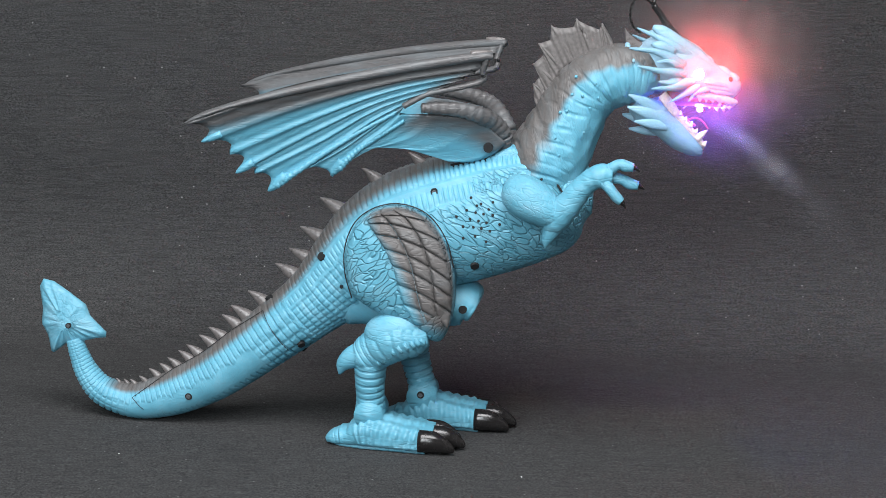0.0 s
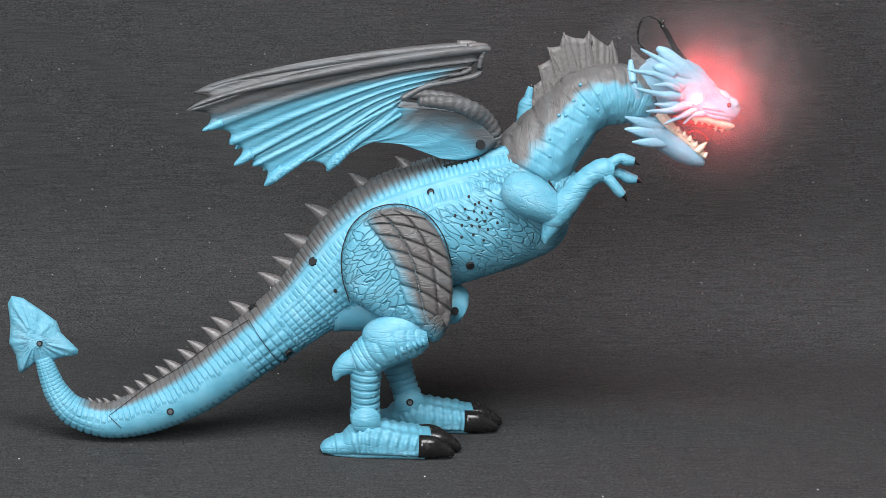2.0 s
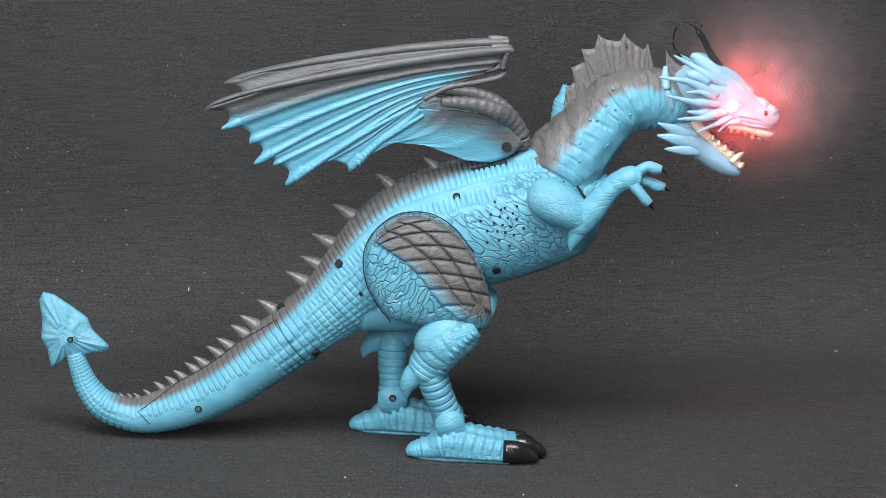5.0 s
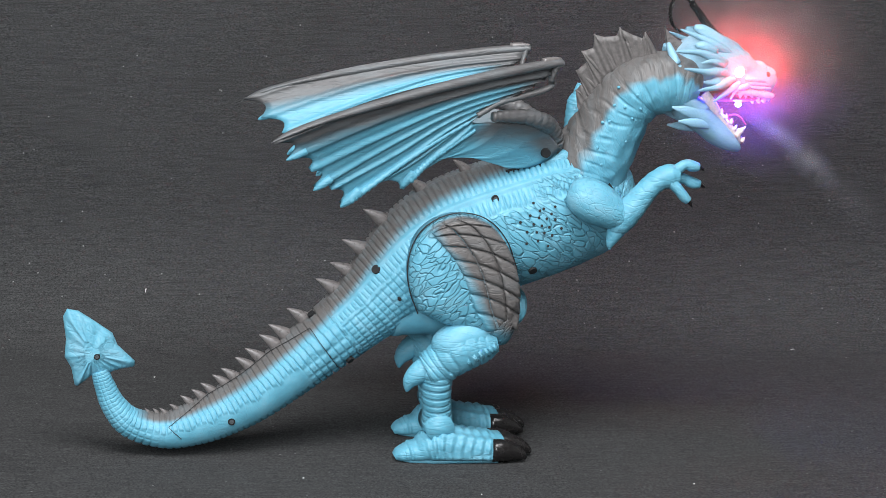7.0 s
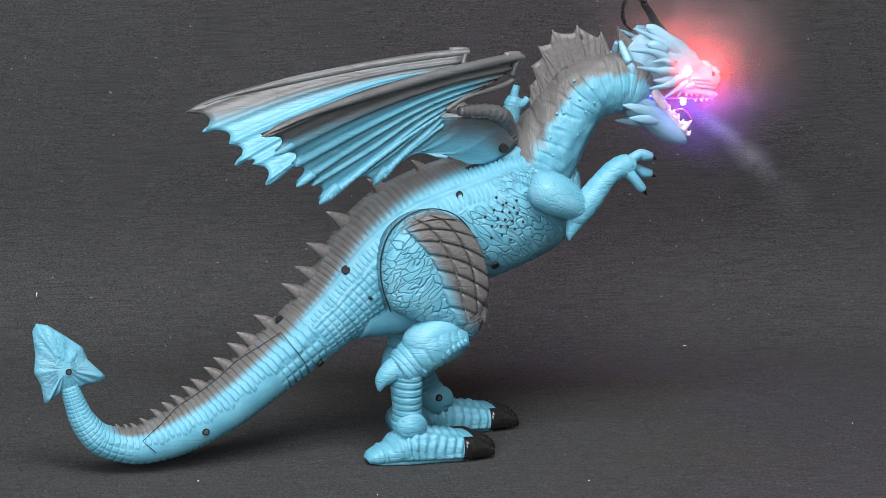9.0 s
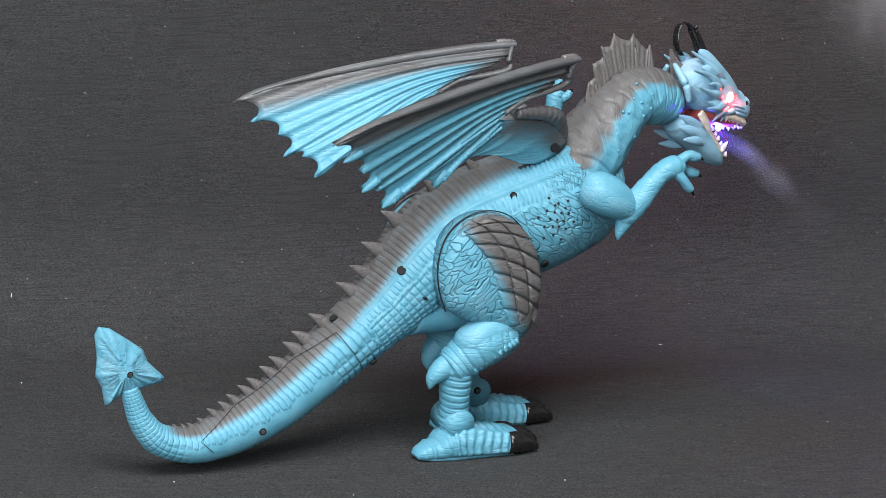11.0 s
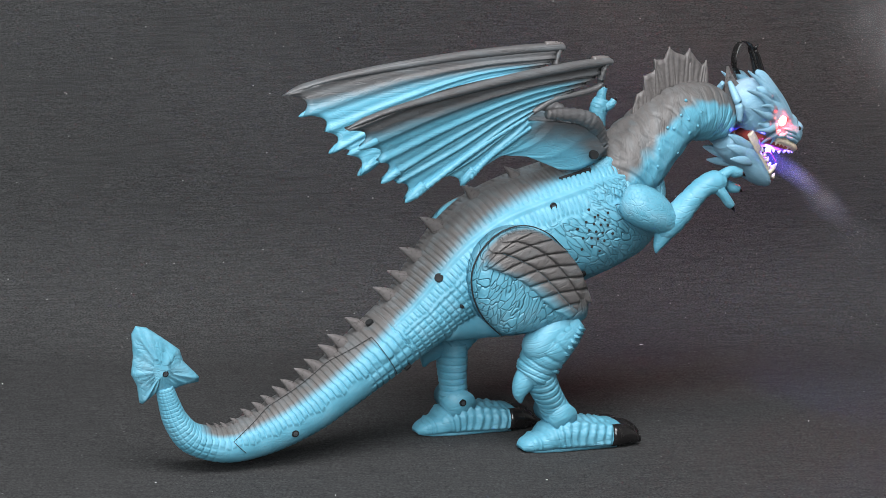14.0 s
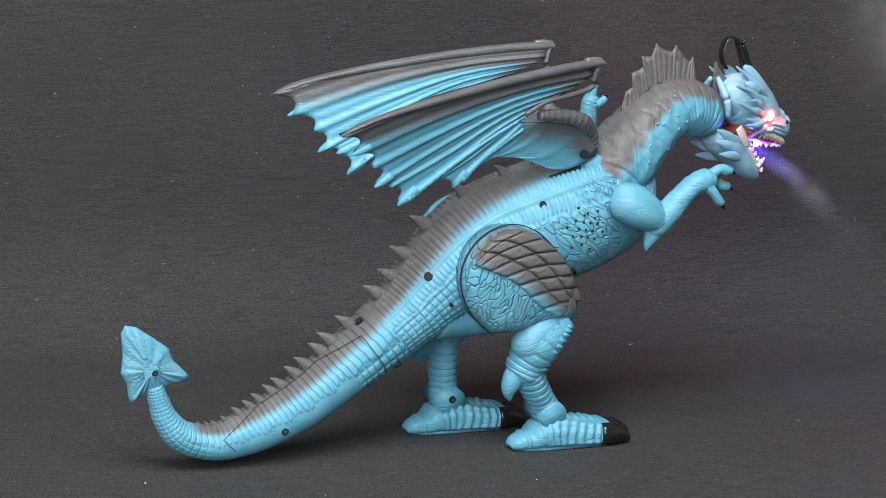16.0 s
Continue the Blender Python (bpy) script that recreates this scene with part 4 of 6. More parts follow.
def build_jaw():
    bm = bmesh.new()
    loft(bm, drawn(((1226, 222, 14, 9), (1240, 226, 22, 13), (1262, 237, 26, 14), (1288, 253, 25, 13), (1312, 273, 22, 11.5), (1334, 288, 16, 9), (1349, 296, 9, 5.5), (1355, 297, 3, 2))), 60, 36,
         lambda s, a: 1 + 0.03 * noise.noise((s * 8, math.cos(a) * 3, math.sin(a) * 3 + 9)))
    jaw = part("jaw", bm, PALE, toy, "pale blue lower jaw, hanging open", JAW_HINGE)
    bm = bmesh.new()
    loft(bm, drawn(((1278, 224, 8, 11), (1300, 238, 10, 11), (1322, 258, 10, 9.5), (1342, 276, 9, 7.5), (1354, 285, 6, 4.5), (1358, 287, 2, 2))), 30, 20)
    part("gum", bm, BONE, jaw, "cream gum of the lower jaw")
    bm = bmesh.new()
    loft(bm, drawn(((1275, 224, 6, 5), (1300, 232, 6, 6), (1322, 246, 5, 5), (1338, 252, 3, 3))), 20, 14)
    part("tongue", bm, MOUTH, jaw, "dark red tongue")
    bm = bmesh.new()
    tip = spline([(1318, 246), (1338, 240), (1352, 246), (1362, 258)], 12)
    loft(bm, [(*G(p[0], p[1], -0.004), 0.0005, 0.0005) for p in tip], 24, 6)
    part("tongue_tip", bm, MOUTH, jaw, "thin forked tongue tip")
    for sgn in (-1, 1):
        bm = bmesh.new()
        loft(bm, drawn(((1274, 206, 8, 1.4, sgn * 11.5), (1287, 221, 9, 1.6, sgn * 11.5), (1302, 238, 7, 1.8, sgn * 10.5))), 14, 14)
        part("cheek", bm, BONE, jaw, "cream cheek skin")
        for k, (a, b, r) in enumerate((((1308, 240), (1309, 231), 4), ((1318, 249), (1320, 240), 4), ((1328, 258), (1331, 248), 4.5), ((1338, 268), (1342, 259), 4), ((1340, 278), (1360, 261), 7), ((1354, 288), (1360, 279), 4.5))):
            y = sgn * (0.0115 - 0.0012 * k)
            p, q = G(*a, y), G(*b, y * 0.97)
            part("tooth", horn([(p, r * K), (p.lerp(q, 0.5), r * K * 0.78), (q, r * K * 0.14)], 8, 7), BONE, jaw)
        for a, c, r in (((1282, 236), (1213, 211), 11), ((1284, 247), (1212, 232), 12), ((1290, 260), (1225, 256), 10)):
            pts = [(G(*a, sgn * 0.0105), r * K * 0.8), (G((a[0] + c[0]) / 2, (a[1] + c[1]) / 2, sgn * 0.0135), r * K * 0.85), (G(a[0] * 0.2 + c[0] * 0.8, a[1] * 0.2 + c[1] * 0.8, sgn * 0.0145), r * K * 0.5), (G(*c, sgn * 0.0148), r * K * 0.14)]
            part("jaw_fin", horn(pts, 10, 14, flat=0.5), PALE, jaw, "fin spine of the jaw")
    return jaw


def build_arm(rows_up, rows_low, fingers, sgn, name_label):
    m = flip if sgn > 0 else (lambda b: b)
    rib = lambda s, a: 1 + 0.05 * groove(s * 62 + math.sin(a)) + 0.03 * noise.noise((s * 9, math.cos(a) * 3, math.sin(a) * 3))
    bm = bmesh.new()
    loft(bm, drawn(rows_up), 30, 24, lambda s, a: 1 + 0.02 * noise.noise((s * 9, math.cos(a) * 3, math.sin(a) * 3)))
    arm = part("arm", m(bm), SKIN, toy, name_label)
    bm = bmesh.new()
    loft(bm, drawn(rows_low), 40, 20, rib)
    part("forearm", m(bm), SHIN, arm, "creased blue forearm")
    if sgn < 0:
        part("elbow", horn([(G(1090, 388, -0.0465), 0.0072), (G(1080, 408, -0.0465), 0.0055), (G(1073, 424, -0.0465), 0.0032), (G(1071, 436, -0.0465), 0.0008)], 10, 14), SHIN, arm, "blunt blue elbow spur")
    for f in fingers:
        pts = [(G(u, v, y / 1000), r * K) for u, v, r, y in f]
        part("finger", m(horn(pts[:-1] + [(pts[-1][0], pts[-1][1] * 0.8)], 10, 14)), SKIN, arm)
        d = (pts[-1][0] - pts[-2][0]).normalized()
        p = pts[-1][0] - d * 0.001
        part("claw", m(horn([(p, pts[-1][1] * 0.55), (p + d * 0.0022 + Vector((0, 0, -0.0004)), pts[-1][1] * 0.42), (p + d * 0.0048 + Vector((0, 0, -0.0018)), 0.0002)], 8, 8)), CLAW, arm, "small black claw")


build_body()
build_tail()
build_pelvis()
build_collar()
build_spikes()
build_holes()
near_leg, near_foot = build_leg(-1)
far_leg, far_foot = build_leg(1)
near_wing, far_wing = build_wing(-1), build_wing(1)
build_hinge_block()
neck = build_neck()
head, led = build_head()
jaw = build_jaw()
build_arm(((1002, 330, 22, 6, -38), (1018, 338, 34, 11, -42), (1045, 352, 37, 13, -45), (1072, 368, 31, 12, -46), (1095, 382, 22, 9, -46), (1104, 388, 10, 5, -46)),
          ((1072, 400, 8, 5, -46), (1085, 390, 22, 8, -47), (1108, 364, 23, 9, -49), (1132, 334, 20, 8, -51), (1152, 315, 19, 8, -52), (1174, 306, 21, 8, -53), (1192, 306, 16, 6, -53)),
          (((1180, 300, 11, -54), (1203, 286, 9, -55), (1216, 289, 10, -55), (1229, 291, 9, -55)), ((1185, 308, 11, -50), (1206, 312, 9, -49), (1220, 319, 10, -49), (1235, 322, 9, -49)), ((1178, 316, 11, -56), (1192, 332, 9, -58), (1202, 344, 9, -58), (1210, 351, 9, -58))), -1,
          "bent blue foreleg with spread fingers")
build_arm(((1005, 320, 22, 6, -32), (1021, 313, 33, 11, -38), (1042, 303, 34, 12, -42), (1060, 293, 29, 10, -44), (1069, 285, 14, 6, -44)),
          ((1060, 294, 11, 6, -43), (1066, 277, 20, 7, -43), (1064, 250, 18, 6.5, -43), (1065, 226, 17, 6, -43), (1069, 208, 18, 6, -43), (1072, 196, 13, 5, -43)),
          (((1072, 204, 10, -45), (1076, 190, 8, -46), (1082, 180, 8, -47)), ((1068, 200, 10, -42), (1070, 186, 8, -42), (1074, 174, 8, -42)), ((1076, 210, 10, -40), (1086, 204, 8, -39), (1092, 196, 8, -39))), 1,
          "raised blue foreleg with spread fingers")


# ---- smoke ----
def puff(name, parent, place, size, alpha, seed, turn=0.0, power=2.0):
    """A rounded, uneven cloud piece about its own middle."""
    bm = bmesh.new()
    bmesh.ops.create_uvsphere(bm, u_segments=40, v_segments=24, radius=1.0)
    for v in bm.verts:
        w = 0.98 + 0.10 * noise.noise(v.co * 1.6 + Vector((seed, 0, 0)))
        v.co = Vector((v.co.x * size[0], v.co.y * size[1], v.co.z * size[2])) * w
    ob = part(name, bm, vapour(name + "_" + "abcdefgh"[seed], alpha, (size[0], 10, size[2]), power), parent)
    ob.location, ob.rotation_euler = place, (0, radians(turn), 0)
    return ob


def build_smoke():
    """A jet of smoke blown from the mouth: a dense core and looser puffs further on."""
    jet = tagged(new("smoke_jet"), "thin drifting smoke jet lit blue by the mouth light", "smoke")
    puff("smoke_puff", jet, (0.022, 0, -0.014), (0.028, 0.006, 0.0085), 0.17, 0, 34, 1.2)
    puff("smoke_puff", jet, (0.048, 0, -0.036), (0.030, 0.009, 0.0125), 0.11, 1, 42, 1.3)
    puff("smoke_puff", jet, (0.078, 0, -0.064), (0.036, 0.012, 0.020), 0.022, 2, 48, 1.6)
    return jet


def build_haze():
    """Thin smoke round the head, enlarged to stand in for the red eye bloom."""
    haze = tagged(new("bloom_haze"), "thin smoke round the head, also added to carry the red bloom of the eyes", "smoke")
    puff("smoke_puff", haze, (0.004, 0, 0.004), (0.100, 0.036, 0.096), 0.25, 3, 0, 2.7)
    return haze


jet = build_smoke()
haze = build_haze()


# ---- lint on the cloth ----
def build_lint():
    for p, size, turn in (((-0.0590, 0.2860, 0.0450), 0.0022, 80), ((0.4555, 0.2380, -0.0052), 0.0024, 5), ((0.05, -0.085, 0.0044), 0.0007, 30), ((-0.21, -0.06, 0.0122), 0.0006, 60), ((0.30, -0.10, -0.0031), 0.0006, 10), ((0.16, -0.12, 0.0011), 0.0005, 70), ((0.52, 0.02, -0.0097), 0.0006, 35), ((-0.05, 0.16, 0.0074), 0.0006, 15)):
        bm = bmesh.new()
        bmesh.ops.create_icosphere(bm, subdivisions=1, radius=1.0)
        for v in bm.verts:
            v.co = Vector((v.co.x * size, v.co.y * 0.0004, v.co.z * 0.0004))
        ob = part("lint", bm, LINT, None)
        ob.matrix_world = pose(*p, 0, -turn if p[2] > 0.03 else 0, 0 if p[2] > 0.03 else turn)
        tagged(ob, "tiny white speck of lint on the black cloth", "lint", "lint on the cloth")


build_lint()


def motions():
    walk(toy, [
        (0, pose(-0.0105, 0.0020, 0.0051, 0.1, -1.3, -7.1)),
        (0.5, pose(0.0208, -0.0026, 0.0051, 6.8, -1.5, -12.6)),
        (1, pose(0.0230, -0.0091, 0.0032, 1.4, -0.8, -9.6)),
        (1.5, pose(0.0456, -0.0047, 0.0041, -0.1, -1.1, 0.4)),
        (2, pose(0.0440, -0.0056, 0.0022, -3.7, -0.4, 2.4)),
        (2.5, pose(0.0454, -0.0027, 0.0041, 0.4, -0.8, -0.9)),
        (3, pose(0.0685, -0.0076, 0.0029, 4.8, -0.7, -9.0)),
        (3.5, pose(0.0786, -0.0096, 0.0040, 0.3, -1.0, -4.6)),
        (4, pose(0.0891, -0.0095, 0.0036, 0.1, -0.9, 0.5)),
        (4.5, pose(0.1023, -0.0093, 0.0031, -0.1, -0.8, 3.1)),
        (5, pose(0.1167, -0.0091, 0.0026, -0.3, -0.7, -4.1)),
        (5.5, pose(0.1286, -0.0089, 0.0022, -0.5, -0.6, 0.2)),
        (6, pose(0.1444, -0.0087, 0.0016, -0.8, -0.4, 8.3)),
        (6.5, pose(0.1480, -0.0089, 0.0004, -1.8, 0.2, 10.6)),
        (7, pose(0.1630, -0.0113, 0.0015, 0.8, -0.5, 5.2)),
        (7.5, pose(0.1754, -0.0110, -0.0019, 1.5, 0.6, 1.2)),
        (8, pose(0.1818, -0.0104, 0.0002, 1.3, -0.5, 6.2)),
        (8.5, pose(0.2033, -0.0109, 0.0003, -1.3, -0.4, 13.0)),
        (9, pose(0.2075, -0.0132, -0.0006, -2.4, 0.0, 13.8)),
        (9.5, pose(0.2230, -0.0068, 0.0014, 2.0, -0.6, 10.9)),
        (10, pose(0.2327, -0.0057, 0.0009, 1.9, -0.5, 6.2)),
        (10.5, pose(0.2434, -0.0045, 0.0003, 1.9, -0.4, 13.7)),
        (11, pose(0.2552, -0.0031, -0.0003, 1.8, -0.2, 17.2)),
        (11.5, pose(0.2659, -0.0019, -0.0009, 1.8, -0.1, 19.7)),
        (12, pose(0.2767, -0.0007, -0.0014, 1.7, -0.2, 18.1)),
        (12.5, pose(0.2914, -0.0034, -0.0045, 3.5, 0.5, 14.7)),
        (13, pose(0.2916, -0.0019, -0.0043, 4.5, 0.4, 14.1)),
        (13.5, pose(0.2909, -0.0023, -0.0039, 5.3, 0.2, 14.5)),
        (14, pose(0.2895, -0.0050, -0.0054, 4.0, 0.7, 15.3)),
        (14.5, pose(0.2909, -0.0036, -0.0045, 5.0, 0.4, 14.4)),
        (15, pose(0.2912, -0.0031, -0.0036, 5.4, 0.2, 14.3)),
        (15.5, pose(0.2907, -0.0025, -0.0041, 5.1, 0.3, 14.2)),
        (16, pose(0.2909, -0.0009, -0.0043, 4.7, 0.3, 14.6)),
    ])
    walk(near_leg, [
        (0, pose(-0.0082, -0.0275, 0.1268, 0.0, 6.3, 0.0)),
        (0.5, pose(-0.0082, -0.0275, 0.1268, 0.0, -16.2, 0.0)),
        (1, pose(-0.0082, -0.0275, 0.1268, 0.0, -13.8, 0.0)),
        (1.5, pose(-0.0082, -0.0275, 0.1268, 0.0, 0.0, 0.0)),
        (2, pose(-0.0082, -0.0275, 0.1268, 0.0, 5.4, 0.0)),
        (2.5, pose(-0.0082, -0.0275, 0.1268, 0.0, 4.7, 0.0)),
        (3, pose(-0.0082, -0.0275, 0.1268, 0.0, -18.6, 0.0)),
        (3.5, pose(-0.0082, -0.0275, 0.1268, 0.0, -9.3, 0.0)),
        (4, pose(-0.0082, -0.0275, 0.1268, 0.0, 3.0, 0.0)),
        (4.5, pose(-0.0082, -0.0275, 0.1268, 0.0, 4.0, 0.0)),
        (5, pose(-0.0082, -0.0275, 0.1268, 0.0, -16.0, 0.0)),
        (5.5, pose(-0.0082, -0.0275, 0.1268, 0.0, -9.0, 0.0)),
        (6, pose(-0.0082, -0.0275, 0.1268, 0.0, -0.4, 0.0)),
        (6.5, pose(-0.0082, -0.0275, 0.1268, 0.0, 2.7, 0.0)),
        (7, pose(-0.0082, -0.0275, 0.1268, 0.0, 1.8, 0.0)),
        (7.5, pose(-0.0082, -0.0275, 0.1268, 0.0, -20.4, 0.0)),
        (8, pose(-0.0082, -0.0275, 0.1268, 0.0, -14.4, 0.0)),
        (8.5, pose(-0.0082, -0.0275, 0.1268, 0.0, -0.5, 0.0)),
        (9, pose(-0.0082, -0.0275, 0.1268, 0.0, 1.9, 0.0)),
        (9.5, pose(-0.0082, -0.0275, 0.1268, 0.0, 0.2, 0.0)),
        (10, pose(-0.0082, -0.0275, 0.1268, 0.0, -20.0, 0.0)),
        (10.5, pose(-0.0082, -0.0275, 0.1268, 0.0, -6.0, 0.0)),
        (11, pose(-0.0082, -0.0275, 0.1268, 0.0, 3.0, 0.0)),
        (11.5, pose(-0.0082, -0.0275, 0.1268, 0.0, 2.0, 0.0)),
        (12, pose(-0.0082, -0.0275, 0.1268, 0.0, -2.7, 0.0)),
        (12.5, pose(-0.0082, -0.0275, 0.1268, 0.0, -26.2, 0.0)),
        (13, pose(-0.0082, -0.0275, 0.1268, 0.0, -26.5, 0.0)),
        (13.5, pose(-0.0082, -0.0275, 0.1268, 0.0, -26.5, 0.0)),
        (14, pose(-0.0082, -0.0275, 0.1268, 0.0, -26.9, 0.0)),
        (14.5, pose(-0.0082, -0.0275, 0.1268, 0.0, -26.6, 0.0)),
        (15, pose(-0.0082, -0.0275, 0.1268, 0.0, -26.5, 0.0)),
        (15.5, pose(-0.0082, -0.0275, 0.1268, 0.0, -26.4, 0.0)),
        (16, pose(-0.0082, -0.0275, 0.1268, 0.0, -26.5, 0.0)),
    ])
    walk(far_leg, [
        (0, pose(-0.0082, 0.0275, 0.1268, 0.0, -9.2, 0.0)),
        (0.5, pose(-0.0082, 0.0275, 0.1268, 0.0, 7.8, 0.0)),
        (1, pose(-0.0082, 0.0275, 0.1268, 0.0, 7.9, 0.0)),
        (1.5, pose(-0.0082, 0.0275, 0.1268, 0.0, -15.1, 0.0)),
        (2, pose(-0.0082, 0.0275, 0.1268, 0.0, -12.9, 0.0)),
        (2.5, pose(-0.0082, 0.0275, 0.1268, 0.0, -5.7, 0.0)),
        (3, pose(-0.0082, 0.0275, 0.1268, 0.0, 7.6, 0.0)),
        (3.5, pose(-0.0082, 0.0275, 0.1268, 0.0, 5.7, 0.0)),
        (4, pose(-0.0082, 0.0275, 0.1268, 0.0, -12.0, 0.0)),
        (4.5, pose(-0.0082, 0.0275, 0.1268, 0.0, -18.0, 0.0)),
        (5, pose(-0.0082, 0.0275, 0.1268, 0.0, 5.0, 0.0)),
        (5.5, pose(-0.0082, 0.0275, 0.1268, 0.0, 1.0, 0.0)),
        (6, pose(-0.0082, 0.0275, 0.1268, 0.0, -18.6, 0.0)),
        (6.5, pose(-0.0082, 0.0275, 0.1268, 0.0, -22.7, 0.0)),
        (7, pose(-0.0082, 0.0275, 0.1268, 0.0, -3.2, 0.0)),
        (7.5, pose(-0.0082, 0.0275, 0.1268, 0.0, 6.1, 0.0)),
        (8, pose(-0.0082, 0.0275, 0.1268, 0.0, 3.7, 0.0)),
        (8.5, pose(-0.0082, 0.0275, 0.1268, 0.0, -21.4, 0.0)),
        (9, pose(-0.0082, 0.0275, 0.1268, 0.0, -21.3, 0.0)),
        (9.5, pose(-0.0082, 0.0275, 0.1268, 0.0, -5.2, 0.0)),
        (10, pose(-0.0082, 0.0275, 0.1268, 0.0, 3.0, 0.0)),
        (10.5, pose(-0.0082, 0.0275, 0.1268, 0.0, -9.0, 0.0)),
        (11, pose(-0.0082, 0.0275, 0.1268, 0.0, -20.0, 0.0)),
        (11.5, pose(-0.0082, 0.0275, 0.1268, 0.0, -17.0, 0.0)),
        (12, pose(-0.0082, 0.0275, 0.1268, 0.0, -9.9, 0.0)),
        (12.5, pose(-0.0082, 0.0275, 0.1268, 0.0, 1.3, 0.0)),
        (13, pose(-0.0082, 0.0275, 0.1268, 0.0, 1.7, 0.0)),
        (13.5, pose(-0.0082, 0.0275, 0.1268, 0.0, 1.3, 0.0)),
        (14, pose(-0.0082, 0.0275, 0.1268, 0.0, 0.6, 0.0)),
        (14.5, pose(-0.0082, 0.0275, 0.1268, 0.0, 1.2, 0.0)),
        (15, pose(-0.0082, 0.0275, 0.1268, 0.0, 1.6, 0.0)),
        (15.5, pose(-0.0082, 0.0275, 0.1268, 0.0, 1.3, 0.0)),
        (16, pose(-0.0082, 0.0275, 0.1268, 0.0, 1.1, 0.0)),
    ])
    walk(near_foot, [
        (0, pose(-0.0347, -0.0275, 0.0029, -0.1, 3.0, -0.0)),
        (0.5, pose(0.0069, -0.0297, 0.0032, -6.9, 3.1, -0.4)),
        (1, pose(0.0026, -0.0279, 0.0024, -1.4, 2.5, -0.1)),
        (1.5, pose(-0.0231, -0.0275, 0.0012, 0.1, 2.8, 0.0)),
        (2, pose(-0.0327, -0.0261, 0.0016, 3.7, 2.1, 0.1)),
        (2.5, pose(-0.0316, -0.0276, 0.0018, -0.4, 2.6, -0.0)),
        (3, pose(0.0114, -0.0291, 0.0027, -4.8, 2.4, -0.2)),
        (3.5, pose(-0.0058, -0.0276, -0.0003, -0.3, 2.8, -0.0)),
        (4, pose(-0.0286, -0.0275, 0.0007, -0.1, 2.7, -0.0)),
        (4.5, pose(-0.0304, -0.0275, 0.0007, 0.1, 2.5, 0.0)),
        (5, pose(0.0067, -0.0274, -0.0009, 0.3, 2.4, 0.0)),
        (5.5, pose(-0.0062, -0.0273, -0.0004, 0.5, 2.3, 0.0)),
        (6, pose(-0.0222, -0.0272, 0.0000, 0.8, 2.1, 0.0)),
        (6.5, pose(-0.0276, -0.0268, 0.0005, 1.8, 1.5, 0.0)),
        (7, pose(-0.0262, -0.0278, 0.0005, -0.8, 2.2, -0.0)),
        (7.5, pose(0.0153, -0.0280, 0.0027, -1.5, 1.1, -0.0)),
        (8, pose(0.0038, -0.0280, 0.0003, -1.3, 2.2, -0.0)),
        (8.5, pose(-0.0219, -0.0270, -0.0008, 1.3, 2.0, 0.0)),
        (9, pose(-0.0263, -0.0266, -0.0005, 2.4, 1.7, 0.1)),
        (9.5, pose(-0.0234, -0.0283, -0.0007, -2.0, 2.3, -0.1)),
        (10, pose(0.0141, -0.0283, -0.0019, -1.9, 2.2, -0.1)),
        (10.5, pose(-0.0118, -0.0282, -0.0009, -1.9, 2.0, -0.1)),
        (11, pose(-0.0283, -0.0282, -0.0002, -1.8, 1.9, -0.1)),
        (11.5, pose(-0.0264, -0.0282, -0.0001, -1.8, 1.7, -0.1)),
        (12, pose(-0.0179, -0.0281, -0.0001, -1.7, 1.9, -0.1)),
        (12.5, pose(0.0256, -0.0289, 0.0024, -3.5, 1.2, -0.1)),
        (13, pose(0.0261, -0.0293, 0.0026, -4.5, 1.3, -0.1)),
        (13.5, pose(0.0260, -0.0296, 0.0027, -5.3, 1.4, -0.1)),
        (14, pose(0.0269, -0.0290, 0.0036, -4.0, 0.9, -0.1)),
        (14.5, pose(0.0262, -0.0295, 0.0032, -5.0, 1.3, -0.1)),
        (15, pose(0.0259, -0.0297, 0.0024, -5.4, 1.5, -0.1)),
        (15.5, pose(0.0258, -0.0296, 0.0028, -5.1, 1.3, -0.1)),
        (16, pose(0.0260, -0.0294, 0.0027, -4.7, 1.4, -0.1)),
    ])
